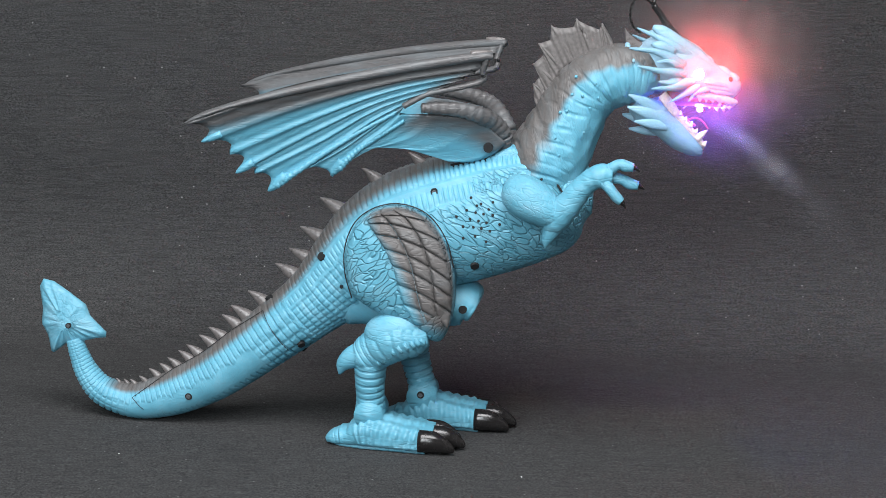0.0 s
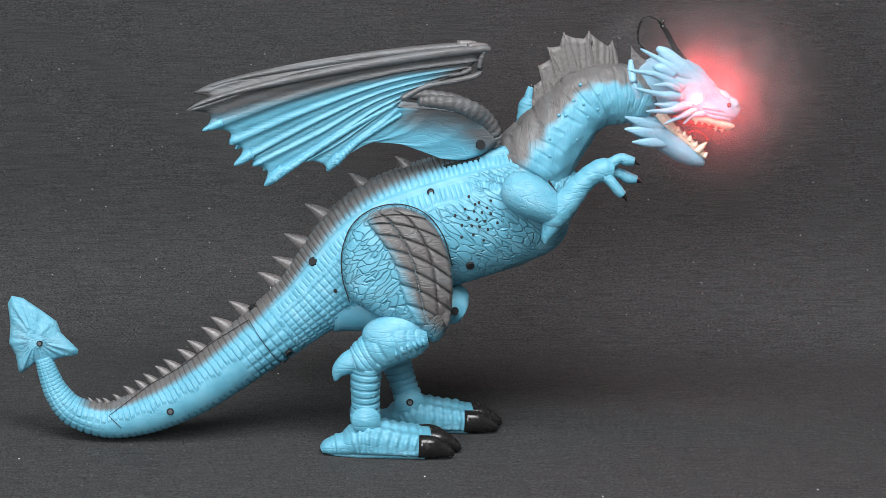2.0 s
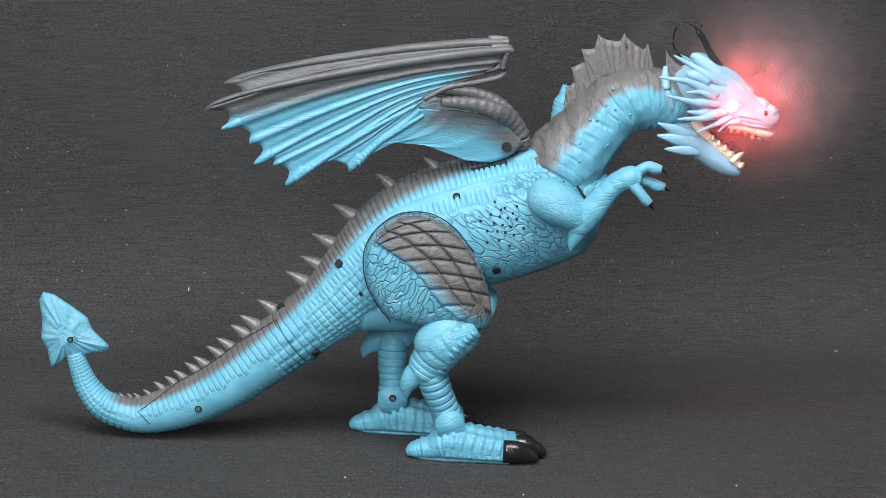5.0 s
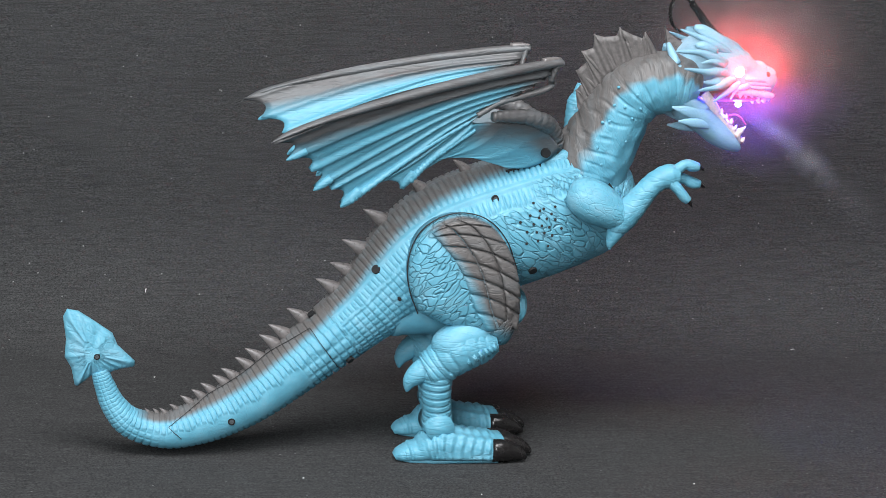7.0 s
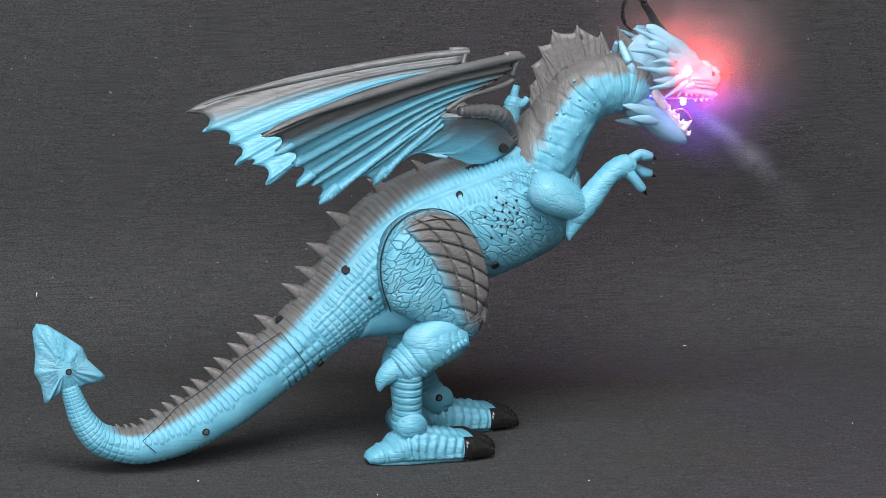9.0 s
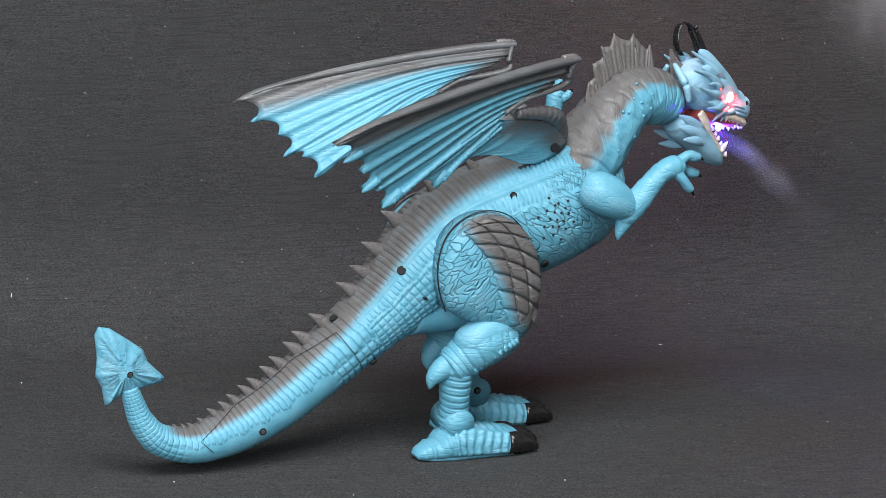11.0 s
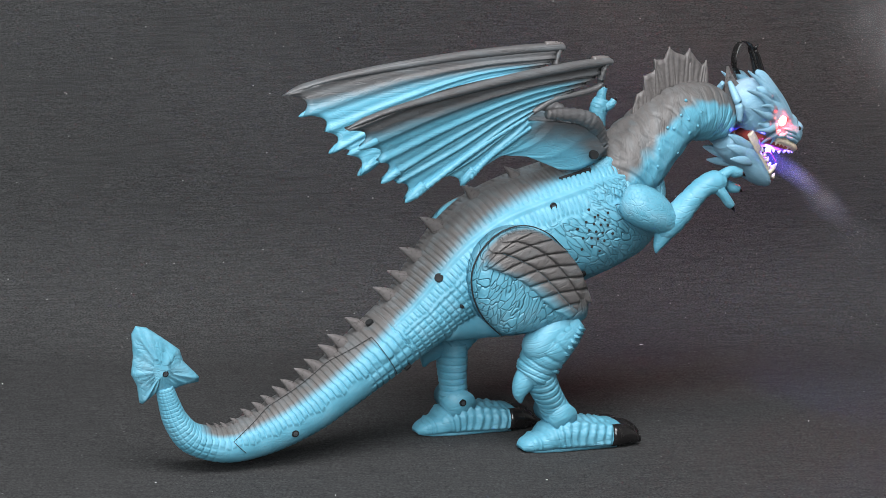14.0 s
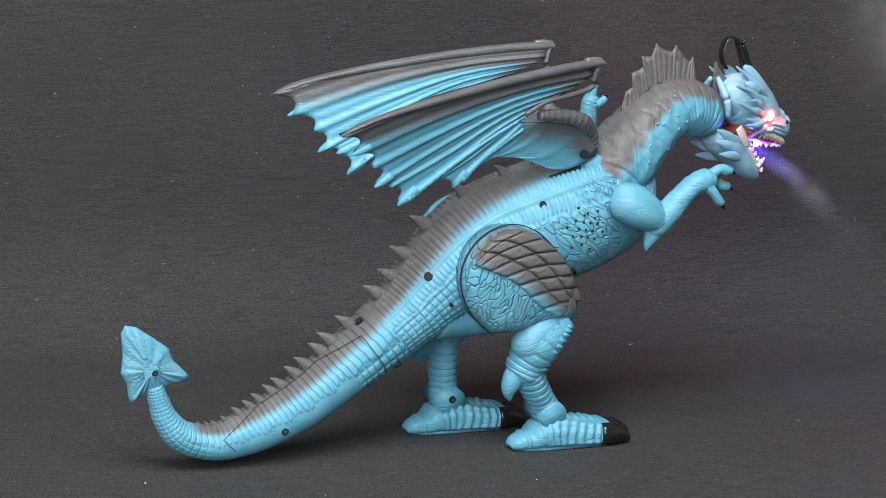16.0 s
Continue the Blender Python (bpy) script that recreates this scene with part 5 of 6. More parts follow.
    walk(far_foot, [
        (0, pose(-0.0061, 0.0275, 0.0010, -0.1, 3.0, -0.0)),
        (0.5, pose(-0.0377, 0.0245, -0.0012, -6.9, 3.1, -0.4)),
        (1, pose(-0.0375, 0.0270, 0.0026, -1.4, 2.5, -0.1)),
        (1.5, pose(0.0049, 0.0275, -0.0000, 0.1, 2.8, 0.0)),
        (2, pose(0.0011, 0.0286, 0.0040, 3.7, 2.1, 0.1)),
        (2.5, pose(-0.0125, 0.0274, 0.0005, -0.4, 2.6, -0.0)),
        (3, pose(-0.0369, 0.0255, -0.0001, -4.8, 2.4, -0.2)),
        (3.5, pose(-0.0335, 0.0274, 0.0007, -0.3, 2.8, -0.0)),
        (4, pose(-0.0008, 0.0275, -0.0007, -0.1, 2.7, -0.0)),
        (4.5, pose(0.0103, 0.0275, -0.0010, 0.1, 2.5, 0.0)),
        (5, pose(-0.0322, 0.0276, 0.0009, 0.3, 2.4, 0.0)),
        (5.5, pose(-0.0248, 0.0277, 0.0008, 0.5, 2.3, 0.0)),
        (6, pose(0.0115, 0.0278, -0.0003, 0.8, 2.1, 0.0)),
        (6.5, pose(0.0192, 0.0282, 0.0013, 1.8, 1.5, 0.0)),
        (7, pose(-0.0170, 0.0272, -0.0004, -0.8, 2.2, -0.0)),
        (7.5, pose(-0.0337, 0.0269, 0.0022, -1.5, 1.1, -0.0)),
        (8, pose(-0.0297, 0.0270, 0.0005, -1.3, 2.2, -0.0)),
        (8.5, pose(0.0167, 0.0280, -0.0006, 1.3, 2.0, 0.0)),
        (9, pose(0.0166, 0.0284, 0.0009, 2.4, 1.7, 0.1)),
        (9.5, pose(-0.0133, 0.0267, -0.0027, -2.0, 2.3, -0.1)),
        (10, pose(-0.0285, 0.0267, -0.0020, -1.9, 2.2, -0.1)),
        (10.5, pose(-0.0062, 0.0268, -0.0025, -1.9, 2.0, -0.1)),
        (11, pose(0.0142, 0.0267, -0.0028, -1.8, 1.9, -0.1)),
        (11.5, pose(0.0088, 0.0268, -0.0023, -1.8, 1.7, -0.1)),
        (12, pose(-0.0044, 0.0268, -0.0017, -1.7, 1.9, -0.1)),
        (12.5, pose(-0.0249, 0.0262, 0.0004, -3.5, 1.2, -0.1)),
        (13, pose(-0.0256, 0.0258, -0.0001, -4.5, 1.3, -0.1)),
        (13.5, pose(-0.0250, 0.0255, -0.0007, -5.3, 1.4, -0.1)),
        (14, pose(-0.0237, 0.0261, 0.0011, -4.0, 0.9, -0.1)),
        (14.5, pose(-0.0249, 0.0256, -0.0000, -5.0, 1.3, -0.1)),
        (15, pose(-0.0256, 0.0253, -0.0011, -5.4, 1.5, -0.1)),
        (15.5, pose(-0.0250, 0.0255, -0.0006, -5.1, 1.3, -0.1)),
        (16, pose(-0.0247, 0.0257, -0.0002, -4.7, 1.4, -0.1)),
    ])
    walk(near_wing, [
        (0, pose(0.0461, -0.0053, 0.1991, 4.7, -0.1, 3.5)),
        (0.5, pose(0.0461, -0.0053, 0.1991, -1.8, -0.0, -1.4)),
        (1, pose(0.0461, -0.0053, 0.1991, -5.7, -0.2, -4.3)),
        (1.5, pose(0.0461, -0.0053, 0.1991, 0.4, -0.0, 0.3)),
        (2, pose(0.0461, -0.0053, 0.1991, -0.2, -0.0, -0.1)),
        (2.5, pose(0.0461, -0.0053, 0.1991, 0.5, -0.0, 0.4)),
        (3, pose(0.0461, -0.0053, 0.1991, 0.9, -0.0, 0.7)),
        (3.5, pose(0.0461, -0.0053, 0.1991, -0.4, -0.0, -0.3)),
        (4, pose(0.0461, -0.0053, 0.1991, 2.4, -0.0, 1.8)),
        (4.5, pose(0.0461, -0.0053, 0.1991, 4.0, -0.1, 3.0)),
        (5, pose(0.0461, -0.0053, 0.1991, -4.0, -0.1, -3.0)),
        (5.5, pose(0.0461, -0.0053, 0.1991, -1.6, -0.0, -1.2)),
        (6, pose(0.0461, -0.0053, 0.1991, -1.4, -0.0, -1.0)),
        (6.5, pose(0.0461, -0.0053, 0.1991, -0.6, -0.0, -0.5)),
        (7, pose(0.0461, -0.0053, 0.1991, 5.3, -0.2, 4.0)),
        (7.5, pose(0.0461, -0.0053, 0.1991, -1.6, -0.0, -1.2)),
        (8, pose(0.0461, -0.0053, 0.1991, -6.7, -0.3, -5.1)),
        (8.5, pose(0.0461, -0.0053, 0.1991, -1.8, -0.0, -1.4)),
        (9, pose(0.0461, -0.0053, 0.1991, 4.8, -0.2, 3.6)),
        (9.5, pose(0.0461, -0.0053, 0.1991, 2.0, -0.0, 1.5)),
        (10, pose(0.0461, -0.0053, 0.1991, -4.8, -0.2, -3.6)),
        (10.5, pose(0.0461, -0.0053, 0.1991, 0.0, -0.0, 0.0)),
        (11, pose(0.0461, -0.0053, 0.1991, 4.0, -0.1, 3.0)),
        (11.5, pose(0.0461, -0.0053, 0.1991, 0.0, -0.0, 0.0)),
        (12, pose(0.0461, -0.0053, 0.1991, -5.5, -0.2, -4.2)),
        (12.5, pose(0.0461, -0.0053, 0.1991, -4.6, -0.1, -3.5)),
        (13, pose(0.0461, -0.0053, 0.1991, 4.1, -0.1, 3.1)),
        (13.5, pose(0.0461, -0.0053, 0.1991, 4.0, -0.1, 3.0)),
        (14, pose(0.0461, -0.0053, 0.1991, -5.4, -0.2, -4.1)),
        (14.5, pose(0.0461, -0.0053, 0.1991, -5.2, -0.2, -3.9)),
        (15, pose(0.0461, -0.0053, 0.1991, 3.2, -0.1, 2.4)),
        (15.5, pose(0.0461, -0.0053, 0.1991, 4.6, -0.1, 3.5)),
        (16, pose(0.0461, -0.0053, 0.1991, -3.1, -0.1, -2.4)),
    ])
    walk(far_wing, [
        (0, pose(0.0461, 0.0053, 0.1971, -4.4, 0.7, -3.3)),
        (0.5, pose(0.0461, 0.0053, 0.1971, 4.6, 0.7, 3.5)),
        (1, pose(0.0461, 0.0053, 0.1971, 6.4, 0.5, 4.8)),
        (1.5, pose(0.0461, 0.0053, 0.1971, -1.7, 0.8, -1.3)),
        (2, pose(0.0461, 0.0053, 0.1971, 0.2, 0.8, 0.1)),
        (2.5, pose(0.0461, 0.0053, 0.1971, 0.5, 0.8, 0.4)),
        (3, pose(0.0461, 0.0053, 0.1971, 0.6, 0.8, 0.5)),
        (3.5, pose(0.0461, 0.0053, 0.1971, -0.7, 0.8, -0.5)),
        (4, pose(0.0461, 0.0053, 0.1971, -2.4, 0.8, -1.8)),
        (4.5, pose(0.0461, 0.0053, 0.1971, -4.0, 0.7, -3.0)),
        (5, pose(0.0461, 0.0053, 0.1971, 4.0, 0.7, 3.0)),
        (5.5, pose(0.0461, 0.0053, 0.1971, 1.6, 0.8, 1.2)),
        (6, pose(0.0461, 0.0053, 0.1971, -5.9, 0.6, -4.4)),
        (6.5, pose(0.0461, 0.0053, 0.1971, -0.0, 0.8, -0.0)),
        (7, pose(0.0461, 0.0053, 0.1971, -5.9, 0.6, -4.4)),
        (7.5, pose(0.0461, 0.0053, 0.1971, 1.5, 0.8, 1.2)),
        (8, pose(0.0461, 0.0053, 0.1971, 6.9, 0.5, 5.2)),
        (8.5, pose(0.0461, 0.0053, 0.1971, 2.3, 0.8, 1.7)),
        (9, pose(0.0461, 0.0053, 0.1971, -6.4, 0.5, -4.8)),
        (9.5, pose(0.0461, 0.0053, 0.1971, 0.0, 0.8, 0.0)),
        (10, pose(0.0461, 0.0053, 0.1971, 4.8, 0.6, 3.6)),
        (10.5, pose(0.0461, 0.0053, 0.1971, 0.0, 0.8, 0.0)),
        (11, pose(0.0461, 0.0053, 0.1971, -4.0, 0.7, -3.0)),
        (11.5, pose(0.0461, 0.0053, 0.1971, 0.0, 0.8, 0.0)),
        (12, pose(0.0461, 0.0053, 0.1971, 5.3, 0.6, 3.9)),
        (12.5, pose(0.0461, 0.0053, 0.1971, 4.0, 0.7, 3.0)),
        (13, pose(0.0461, 0.0053, 0.1971, -6.1, 0.6, -4.5)),
        (13.5, pose(0.0461, 0.0053, 0.1971, -4.6, 0.7, -3.5)),
        (14, pose(0.0461, 0.0053, 0.1971, 5.5, 0.6, 4.1)),
        (14.5, pose(0.0461, 0.0053, 0.1971, 6.3, 0.5, 4.7)),
        (15, pose(0.0461, 0.0053, 0.1971, -3.5, 0.7, -2.6)),
        (15.5, pose(0.0461, 0.0053, 0.1971, -5.1, 0.6, -3.8)),
        (16, pose(0.0461, 0.0053, 0.1971, 3.5, 0.7, 2.6)),
    ])
    walk(neck, [
        (0, pose(0.0803, 0.0000, 0.1928, 1.6, -13.1, 3.0)),
        (0.5, pose(0.0803, 0.0000, 0.1928, 3.9, 4.2, 3.3)),
        (1, pose(0.0803, 0.0000, 0.1928, 4.1, 5.6, -3.9)),
        (1.5, pose(0.0803, 0.0000, 0.1928, -5.4, 1.1, 10.2)),
        (2, pose(0.0803, 0.0000, 0.1928, -0.2, -1.2, -2.0)),
        (2.5, pose(0.0803, 0.0000, 0.1928, -1.2, 1.2, 7.4)),
        (3, pose(0.0803, 0.0000, 0.1928, 3.1, -3.1, -6.1)),
        (3.5, pose(0.0803, 0.0000, 0.1928, -3.7, 2.7, 19.9)),
        (4, pose(0.0803, 0.0000, 0.1928, -2.9, 1.9, 13.1)),
        (4.5, pose(0.0803, 0.0000, 0.1928, -2.0, 1.1, 6.3)),
        (5, pose(0.0803, 0.0000, 0.1928, -1.2, 0.3, -0.4)),
        (5.5, pose(0.0803, 0.0000, 0.1928, -0.3, -0.5, -7.2)),
        (6, pose(0.0803, 0.0000, 0.1928, 0.5, -1.3, -14.0)),
        (6.5, pose(0.0803, 0.0000, 0.1928, 0.2, -1.2, -16.0)),
        (7, pose(0.0803, 0.0000, 0.1928, 9.7, -13.5, -17.9)),
        (7.5, pose(0.0803, 0.0000, 0.1928, 6.2, -5.0, -11.7)),
        (8, pose(0.0803, 0.0000, 0.1928, 0.2, 6.9, -17.5)),
        (8.5, pose(0.0803, 0.0000, 0.1928, 0.4, 0.5, -22.0)),
        (9, pose(0.0803, 0.0000, 0.1928, 2.0, -8.3, -20.9)),
        (9.5, pose(0.0803, 0.0000, 0.1928, -8.7, 1.9, 12.8)),
        (10, pose(0.0803, 0.0000, 0.1928, -7.8, 3.4, 10.9)),
        (10.5, pose(0.0803, 0.0000, 0.1928, -6.9, 4.8, 8.9)),
        (11, pose(0.0803, 0.0000, 0.1928, -6.0, 6.2, 7.0)),
        (11.5, pose(0.0803, 0.0000, 0.1928, -5.1, 7.6, 5.0)),
        (12, pose(0.0803, 0.0000, 0.1928, -4.2, 9.1, 3.1)),
        (12.5, pose(0.0803, 0.0000, 0.1928, 1.0, 4.8, -20.5)),
        (13, pose(0.0803, 0.0000, 0.1928, 4.4, -6.0, -22.9)),
        (13.5, pose(0.0803, 0.0000, 0.1928, 15.8, -19.3, -19.0)),
        (14, pose(0.0803, 0.0000, 0.1928, -2.8, 7.6, 2.5)),
        (14.5, pose(0.0803, 0.0000, 0.1928, 1.7, 3.6, -21.3)),
        (15, pose(0.0803, 0.0000, 0.1928, 6.8, -6.0, -25.6)),
        (15.5, pose(0.0803, 0.0000, 0.1928, 14.7, -19.9, -20.9)),
        (16, pose(0.0803, 0.0000, 0.1928, -5.4, 8.0, 4.4)),
    ])
    walk(head, [
        (0, pose(0.1257, -0.0000, 0.2425, -7.7, -4.1, 17.2)),
        (0.5, pose(0.1412, 0.0013, 0.2270, -6.2, 8.6, 19.8)),
        (1, pose(0.1368, -0.0052, 0.2218, -1.5, 6.2, 8.2)),
        (1.5, pose(0.1364, 0.0139, 0.2286, -0.7, -1.4, -1.0)),
        (2, pose(0.1369, -0.0013, 0.2342, 3.6, -0.8, -2.1)),
        (2.5, pose(0.1356, 0.0091, 0.2301, 0.8, -1.3, -1.2)),
        (3, pose(0.1297, -0.0041, 0.2298, 1.8, -1.4, -1.4)),
        (3.5, pose(0.1342, 0.0227, 0.2264, -1.3, -1.7, -1.7)),
        (4, pose(0.1366, 0.0154, 0.2280, -0.5, -1.5, -2.4)),
        (4.5, pose(0.1380, 0.0080, 0.2297, 0.3, -1.2, -3.2)),
        (5, pose(0.1386, 0.0006, 0.2313, 1.1, -0.9, -4.0)),
        (5.5, pose(0.1382, -0.0067, 0.2329, 1.9, -0.6, -4.8)),
        (6, pose(0.1368, -0.0138, 0.2346, 2.7, -0.4, -5.6)),
        (6.5, pose(0.1378, -0.0155, 0.2358, 3.9, -1.2, -7.2)),
        (7, pose(0.1207, -0.0210, 0.2469, -4.2, -7.0, 5.2)),
        (7.5, pose(0.1337, -0.0154, 0.2367, -5.8, 2.1, 16.6)),
        (8, pose(0.1456, -0.0192, 0.2256, 1.1, 11.8, 3.9)),
        (8.5, pose(0.1381, -0.0220, 0.2344, 5.1, 2.8, -6.4)),
        (9, pose(0.1245, -0.0208, 0.2460, 1.0, -5.6, -2.1)),
        (9.5, pose(0.1438, 0.0176, 0.2299, -8.5, -3.5, 12.8)),
        (10, pose(0.1458, 0.0153, 0.2283, -7.4, -1.7, 11.9)),
        (10.5, pose(0.1477, 0.0129, 0.2267, -6.3, 0.1, 11.1)),
        (11, pose(0.1494, 0.0105, 0.2251, -5.2, 1.8, 10.2)),
        (11.5, pose(0.1510, 0.0079, 0.2234, -4.0, 3.6, 9.4)),
        (12, pose(0.1525, 0.0053, 0.2217, -2.9, 5.4, 8.5)),
        (12.5, pose(0.1448, -0.0222, 0.2298, 6.3, 6.9, -5.6)),
        (13, pose(0.1295, -0.0239, 0.2416, 3.3, -1.9, -6.6)),
        (13.5, pose(0.1146, -0.0242, 0.2463, -8.0, -4.0, 8.3)),
        (14, pose(0.1516, 0.0040, 0.2233, -3.6, 5.3, 7.6)),
        (14.5, pose(0.1419, -0.0232, 0.2299, 5.6, 6.5, -5.4)),
        (15, pose(0.1282, -0.0270, 0.2404, 3.3, -1.2, -6.8)),
        (15.5, pose(0.1140, -0.0247, 0.2473, -8.1, -5.5, 7.2)),
        (16, pose(0.1517, 0.0077, 0.2235, -3.8, 5.1, 9.3)),
    ])
    walk(jaw, [
        (0, pose(0.1514, 0.0059, 0.2302, -7.7, 4.1, 16.1)),
        (0.5, pose(0.1633, 0.0076, 0.2091, -6.2, 5.1, 20.2)),
        (1, pose(0.1602, -0.0022, 0.2048, -1.5, 8.2, 8.1)),
        (1.5, pose(0.1620, 0.0132, 0.2149, -0.7, -0.6, -1.0)),
        (2, pose(0.1625, -0.0013, 0.2203, 3.6, -2.6, -2.2)),
        (2.5, pose(0.1613, 0.0088, 0.2163, 0.8, -0.3, -1.2)),
        (3, pose(0.1553, -0.0043, 0.2160, 1.8, 1.2, -1.4)),
        (3.5, pose(0.1599, 0.0216, 0.2128, -1.3, -0.7, -1.7)),
        (4, pose(0.1623, 0.0142, 0.2143, -0.5, -0.7, -2.4)),
        (4.5, pose(0.1636, 0.0066, 0.2159, 0.3, -0.8, -3.2)),
        (5, pose(0.1641, -0.0009, 0.2174, 1.1, -0.8, -4.0)),
        (5.5, pose(0.1636, -0.0084, 0.2189, 1.9, -0.8, -4.8)),
        (6, pose(0.1622, -0.0156, 0.2204, 2.7, -0.9, -5.6)),
        (6.5, pose(0.1633, -0.0177, 0.2220, 3.9, -1.0, -7.2)),
        (7, pose(0.1476, -0.0196, 0.2357, -4.2, 2.6, 4.5)),
        (7.5, pose(0.1579, -0.0097, 0.2215, -5.8, 0.1, 16.8)),
        (8, pose(0.1674, -0.0175, 0.2064, 1.1, 7.3, 3.8)),
        (8.5, pose(0.1627, -0.0235, 0.2188, 5.1, 0.1, -6.6)),
        (9, pose(0.1511, -0.0216, 0.2342, 1.0, 0.8, -2.0)),
        (9.5, pose(0.1698, 0.0213, 0.2173, -8.5, -0.1, 12.3)),
        (10, pose(0.1714, 0.0188, 0.2148, -7.4, 1.0, 11.6)),
        (10.5, pose(0.1728, 0.0162, 0.2124, -6.3, 2.2, 10.8)),
        (11, pose(0.1741, 0.0136, 0.2099, -5.2, 3.3, 10.1)),
        (11.5, pose(0.1752, 0.0109, 0.2075, -4.0, 4.5, 9.3)),
        (12, pose(0.1762, 0.0081, 0.2050, -2.9, 5.6, 8.5)),
        (12.5, pose(0.1683, -0.0229, 0.2125, 6.3, 4.4, -5.9)),
        (13, pose(0.1553, -0.0260, 0.2281, 3.3, 1.0, -6.5)),
        (13.5, pose(0.1409, -0.0224, 0.2339, -8.0, 2.6, 7.3)),
        (14, pose(0.1754, 0.0062, 0.2067, -3.6, 5.1, 7.6)),
        (14.5, pose(0.1654, -0.0240, 0.2128, 5.6, 3.8, -5.7)),
        (15, pose(0.1538, -0.0292, 0.2266, 3.3, 0.4, -6.7)),
        (15.5, pose(0.1406, -0.0233, 0.2356, -8.1, 3.2, 5.9)),
        (16, pose(0.1756, 0.0106, 0.2070, -3.8, 5.1, 9.3)),
    ])
    walk(jet, [
        (0, pose(0.1704, -0.0066, 0.2257, 0.0, -0.0, 6.1)),
        (0.5, pose(0.2032, -0.0494, 0.1986, 0.0, -0.0, 4.3)),
        (1, pose(0.2093, -0.0433, 0.1907, 0.0, -0.0, -0.9)),
        (1.4, pose(0.2250, -0.0111, 0.2068, 0.0, -0.0, -7.2)),
        (1.5, pose(0.1168, -0.0039, 0.2055, 0.0, -85.0, 14.6)),
        (2, pose(0.1170, 0.0105, 0.2023, 0.0, -85.0, 14.6)),
        (2.5, pose(0.1175, -0.0052, 0.2052, 0.0, -85.0, 14.6)),
        (3, pose(0.1374, -0.0353, 0.2032, 0.0, -85.0, 14.6)),
        (3.5, pose(0.1496, -0.0163, 0.2053, 0.0, -85.0, 14.6)),
        (4, pose(0.1608, -0.0093, 0.2048, 0.0, -85.0, 14.6)),
        (4.5, pose(0.1743, -0.0051, 0.2042, 0.0, -85.0, 14.6)),
        (5, pose(0.1892, -0.0131, 0.2035, 0.0, -85.0, 14.6)),
        (5.5, pose(0.2016, -0.0068, 0.2029, 0.0, -85.0, 14.6)),
        (6, pose(0.2167, 0.0046, 0.2021, 0.0, -85.0, 14.6)),
        (6.42, pose(0.2206, 0.0101, 0.2004, 0.0, -85.0, 14.6)),
        (6.5, pose(0.3455, 0.0134, 0.2066, 0.0, -0.0, 2.1)),
        (7, pose(0.3454, -0.0155, 0.2264, 0.0, -0.0, 6.2)),
        (7.5, pose(0.3680, -0.0141, 0.2000, 0.0, -0.0, 10.7)),
        (8, pose(0.3784, -0.0085, 0.1849, 0.0, -0.0, 6.0)),
        (8.5, pose(0.3975, 0.0122, 0.2030, 0.0, -0.0, 4.0)),
        (9, pose(0.3918, 0.0183, 0.2214, 0.0, -0.0, 7.0)),
        (9.5, pose(0.4179, 0.0506, 0.2075, 0.0, -0.0, 14.2)),
        (10, pose(0.4334, 0.0334, 0.2030, 0.0, -0.0, 10.9)),
        (10.5, pose(0.4393, 0.0581, 0.1984, 0.0, -0.0, 14.9)),
        (11, pose(0.4490, 0.0695, 0.1934, 0.0, -0.0, 16.4)),
        (11.5, pose(0.4582, 0.0767, 0.1889, 0.0, -0.0, 17.4)),
        (12, pose(0.4720, 0.0701, 0.1851, 0.0, -0.0, 16.0)),
        (12.5, pose(0.4957, 0.0130, 0.1842, 0.0, -0.0, 5.4)),
        (13, pose(0.4881, 0.0004, 0.2043, 0.0, -0.0, 4.5)),
        (13.5, pose(0.4719, 0.0033, 0.2128, 0.0, -0.0, 13.7)),
        (14, pose(0.4928, 0.0469, 0.1795, 0.0, -0.0, 13.7)),
        (14.5, pose(0.4938, 0.0050, 0.1839, 0.0, -0.0, 5.4)),
        (15, pose(0.4869, -0.0069, 0.2027, 0.0, -0.0, 4.5)),
        (15.5, pose(0.4725, 0.0013, 0.2149, 0.0, -0.0, 12.8)),
        (16, pose(0.4930, 0.0511, 0.1829, 0.0, -0.0, 14.4)),
    ])
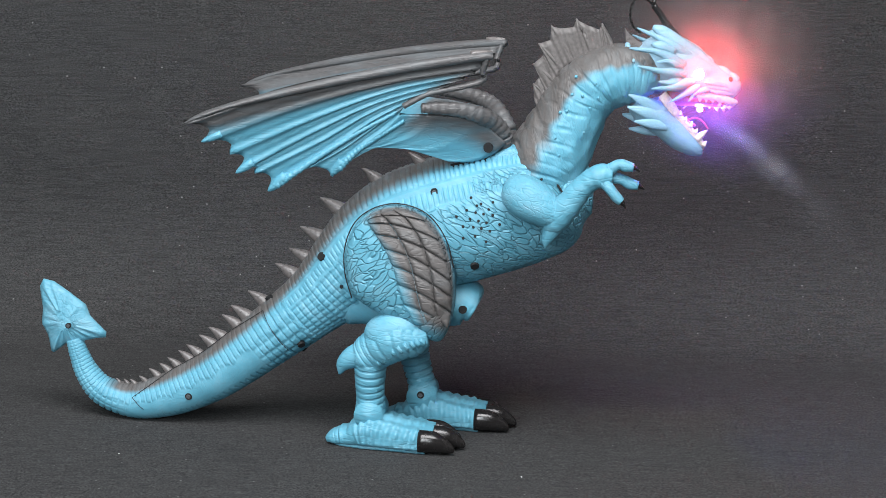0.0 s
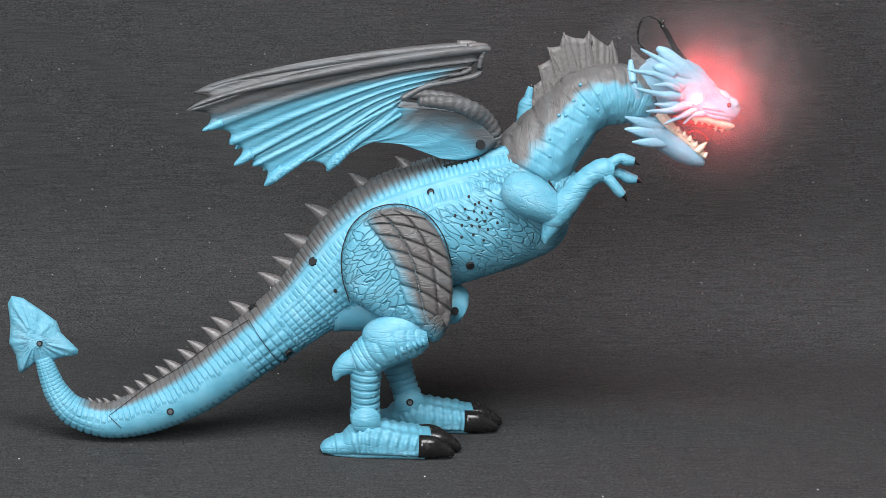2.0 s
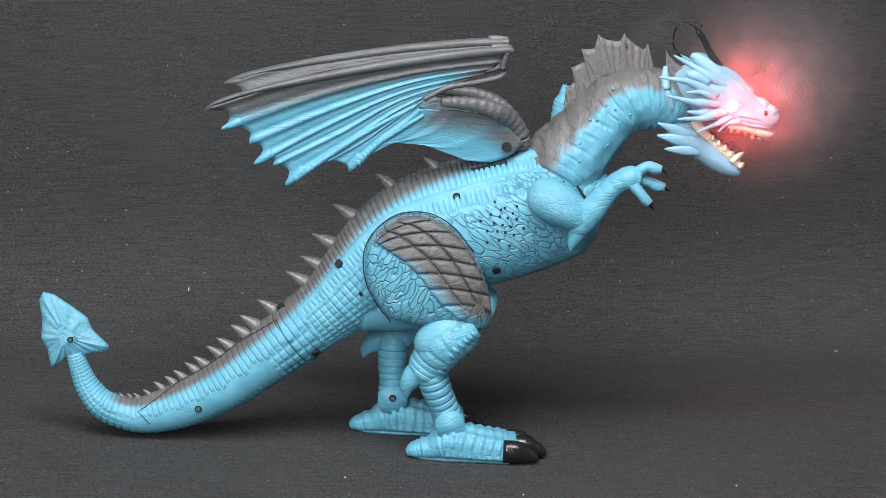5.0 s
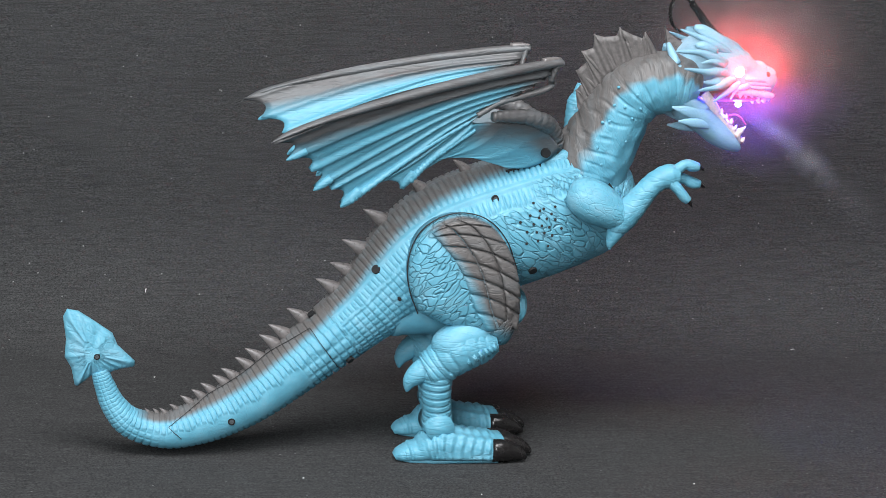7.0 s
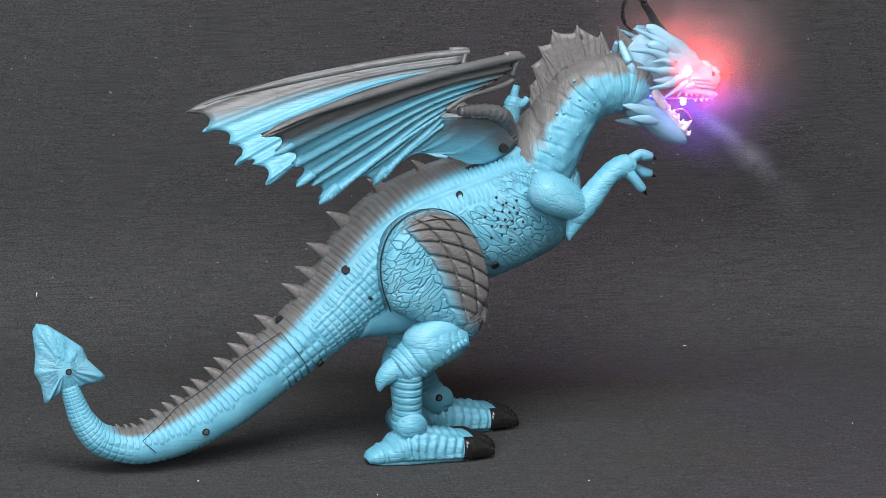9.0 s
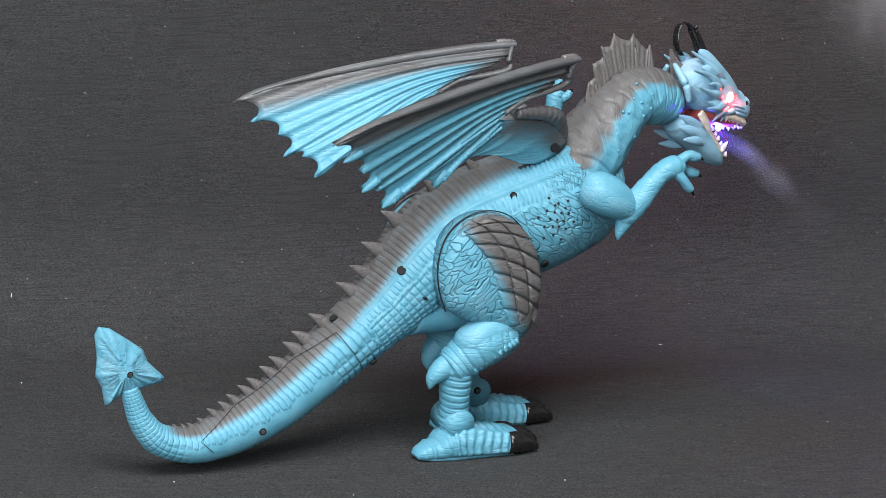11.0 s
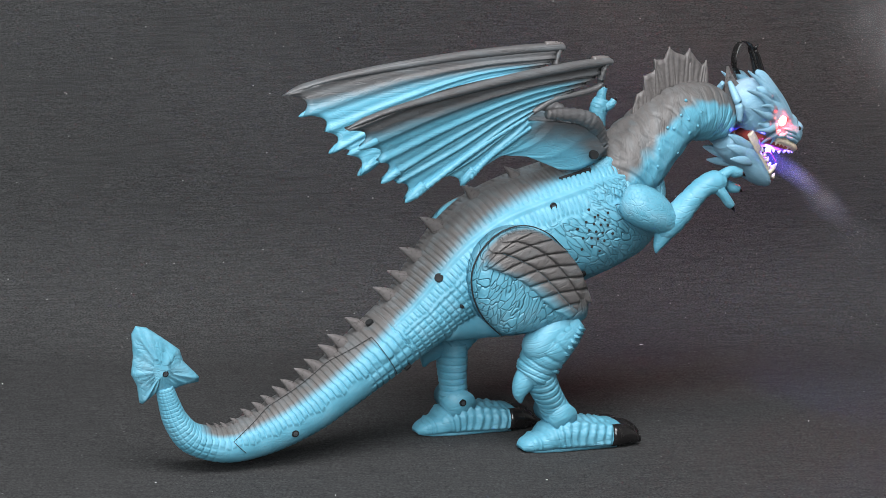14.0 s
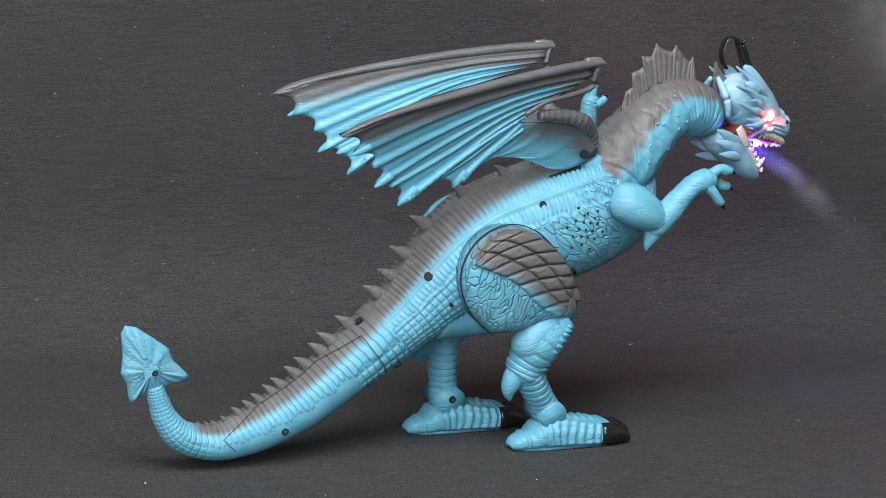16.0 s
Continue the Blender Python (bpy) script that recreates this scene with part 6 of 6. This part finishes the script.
    walk(led, [
        (0, pose(0.0561, -0.0020, -0.0266, 0.0, 0.0, 0.0)),
        (0.5, pose(0.0561, -0.0020, -0.0266, 0.0, 0.0, 0.0)),
        (1, pose(0.0561, -0.0020, -0.0266, 0.0, 0.0, 0.0)),
        (1.4, pose(0.0561, -0.0020, -0.0266, 0.0, 0.0, 0.0)),
        (1.5, pose(0.0376, 0.0000, 0.0024, 0.0, 0.0, 0.0)),
        (2, pose(0.0376, 0.0000, 0.0024, 0.0, 0.0, 0.0)),
        (2.5, pose(0.0376, 0.0000, 0.0024, 0.0, 0.0, 0.0)),
        (3, pose(0.0376, 0.0000, 0.0024, 0.0, 0.0, 0.0)),
        (3.5, pose(0.0376, 0.0000, 0.0024, 0.0, 0.0, 0.0)),
        (4, pose(0.0376, 0.0000, 0.0024, 0.0, 0.0, 0.0)),
        (4.5, pose(0.0376, 0.0000, 0.0024, 0.0, 0.0, 0.0)),
        (5, pose(0.0376, 0.0000, 0.0024, 0.0, 0.0, 0.0)),
        (5.5, pose(0.0376, 0.0000, 0.0024, 0.0, 0.0, 0.0)),
        (6, pose(0.0376, 0.0000, 0.0024, 0.0, 0.0, 0.0)),
        (6.42, pose(0.0376, 0.0000, 0.0024, 0.0, 0.0, 0.0)),
        (6.5, pose(0.0561, -0.0020, -0.0266, 0.0, 0.0, 0.0)),
        (7, pose(0.0561, -0.0020, -0.0266, 0.0, 0.0, 0.0)),
        (7.5, pose(0.0561, -0.0020, -0.0266, 0.0, 0.0, 0.0)),
        (8, pose(0.0561, -0.0020, -0.0266, 0.0, 0.0, 0.0)),
        (8.5, pose(0.0561, -0.0020, -0.0266, 0.0, 0.0, 0.0)),
        (9, pose(0.0561, -0.0020, -0.0266, 0.0, 0.0, 0.0)),
        (9.5, pose(0.0561, -0.0020, -0.0266, 0.0, 0.0, 0.0)),
        (10, pose(0.0561, -0.0020, -0.0266, 0.0, 0.0, 0.0)),
        (10.5, pose(0.0561, -0.0020, -0.0266, 0.0, 0.0, 0.0)),
        (11, pose(0.0561, -0.0020, -0.0266, 0.0, 0.0, 0.0)),
        (11.5, pose(0.0561, -0.0020, -0.0266, 0.0, 0.0, 0.0)),
        (12, pose(0.0561, -0.0020, -0.0266, 0.0, 0.0, 0.0)),
        (12.5, pose(0.0561, -0.0020, -0.0266, 0.0, 0.0, 0.0)),
        (13, pose(0.0561, -0.0020, -0.0266, 0.0, 0.0, 0.0)),
        (13.5, pose(0.0561, -0.0020, -0.0266, 0.0, 0.0, 0.0)),
        (14, pose(0.0561, -0.0020, -0.0266, 0.0, 0.0, 0.0)),
        (14.5, pose(0.0561, -0.0020, -0.0266, 0.0, 0.0, 0.0)),
        (15, pose(0.0561, -0.0020, -0.0266, 0.0, 0.0, 0.0)),
        (15.5, pose(0.0561, -0.0020, -0.0266, 0.0, 0.0, 0.0)),
        (16, pose(0.0561, -0.0020, -0.0266, 0.0, 0.0, 0.0)),
    ])
    # The haze moves aside wherever the bloom of the eyes is weak.
    walk(haze, [
        (0, pose(0.1727, -0.0034, 0.2545)),
        (0.5, pose(0.2106, -0.0488, 0.2274)),
        (1, pose(0.2518, -0.0433, 0.2395)),
        (1.5, pose(0.2572, 0.0098, 0.2462)),
        (2, pose(0.2433, 0.0143, 0.2367)),
        (2.5, pose(0.2626, 0.0006, 0.2466)),
        (3, pose(0.2840, -0.0609, 0.2535)),
        (3.5, pose(0.2945, -0.0053, 0.2440)),
        (4, pose(0.3027, 0.0046, 0.2426)),
        (4.5, pose(0.3132, 0.0063, 0.2411)),
        (5, pose(0.3243, -0.0255, 0.2396)),
        (5.5, pose(0.3328, -0.0178, 0.2383)),
        (6, pose(0.3443, 0.0035, 0.2365)),
        (6.5, pose(0.3503, 0.0125, 0.2357)),
        (7, pose(0.3472, -0.0144, 0.2554)),
        (7.5, pose(0.4035, -0.0117, 0.2589)),
        (8, pose(0.3986, -0.0084, 0.2233)),
        (8.5, pose(0.4039, 0.0108, 0.2320)),
        (9, pose(0.3945, 0.0187, 0.2504)),
        (9.5, pose(0.5601, 0.0530, 0.3164)),
        (10, pose(0.5708, 0.0358, 0.3089)),
        (10.5, pose(0.5813, 0.0603, 0.3014)),
        (11, pose(0.5860, 0.0717, 0.2934)),
        (11.5, pose(0.5901, 0.0789, 0.2858)),
        (12, pose(0.5888, 0.0721, 0.2740)),
        (12.5, pose(0.5649, 0.0096, 0.2425)),
        (13, pose(0.5234, -0.0029, 0.2481)),
        (13.5, pose(0.5548, 0.0041, 0.2818)),
        (14, pose(0.6103, 0.0482, 0.2683)),
        (14.5, pose(0.5629, 0.0012, 0.2421)),
        (15, pose(0.5225, -0.0105, 0.2465)),
        (15.5, pose(0.5548, 0.0020, 0.2839)),
        (16, pose(0.6202, 0.0521, 0.2718)),
    ])


motions()
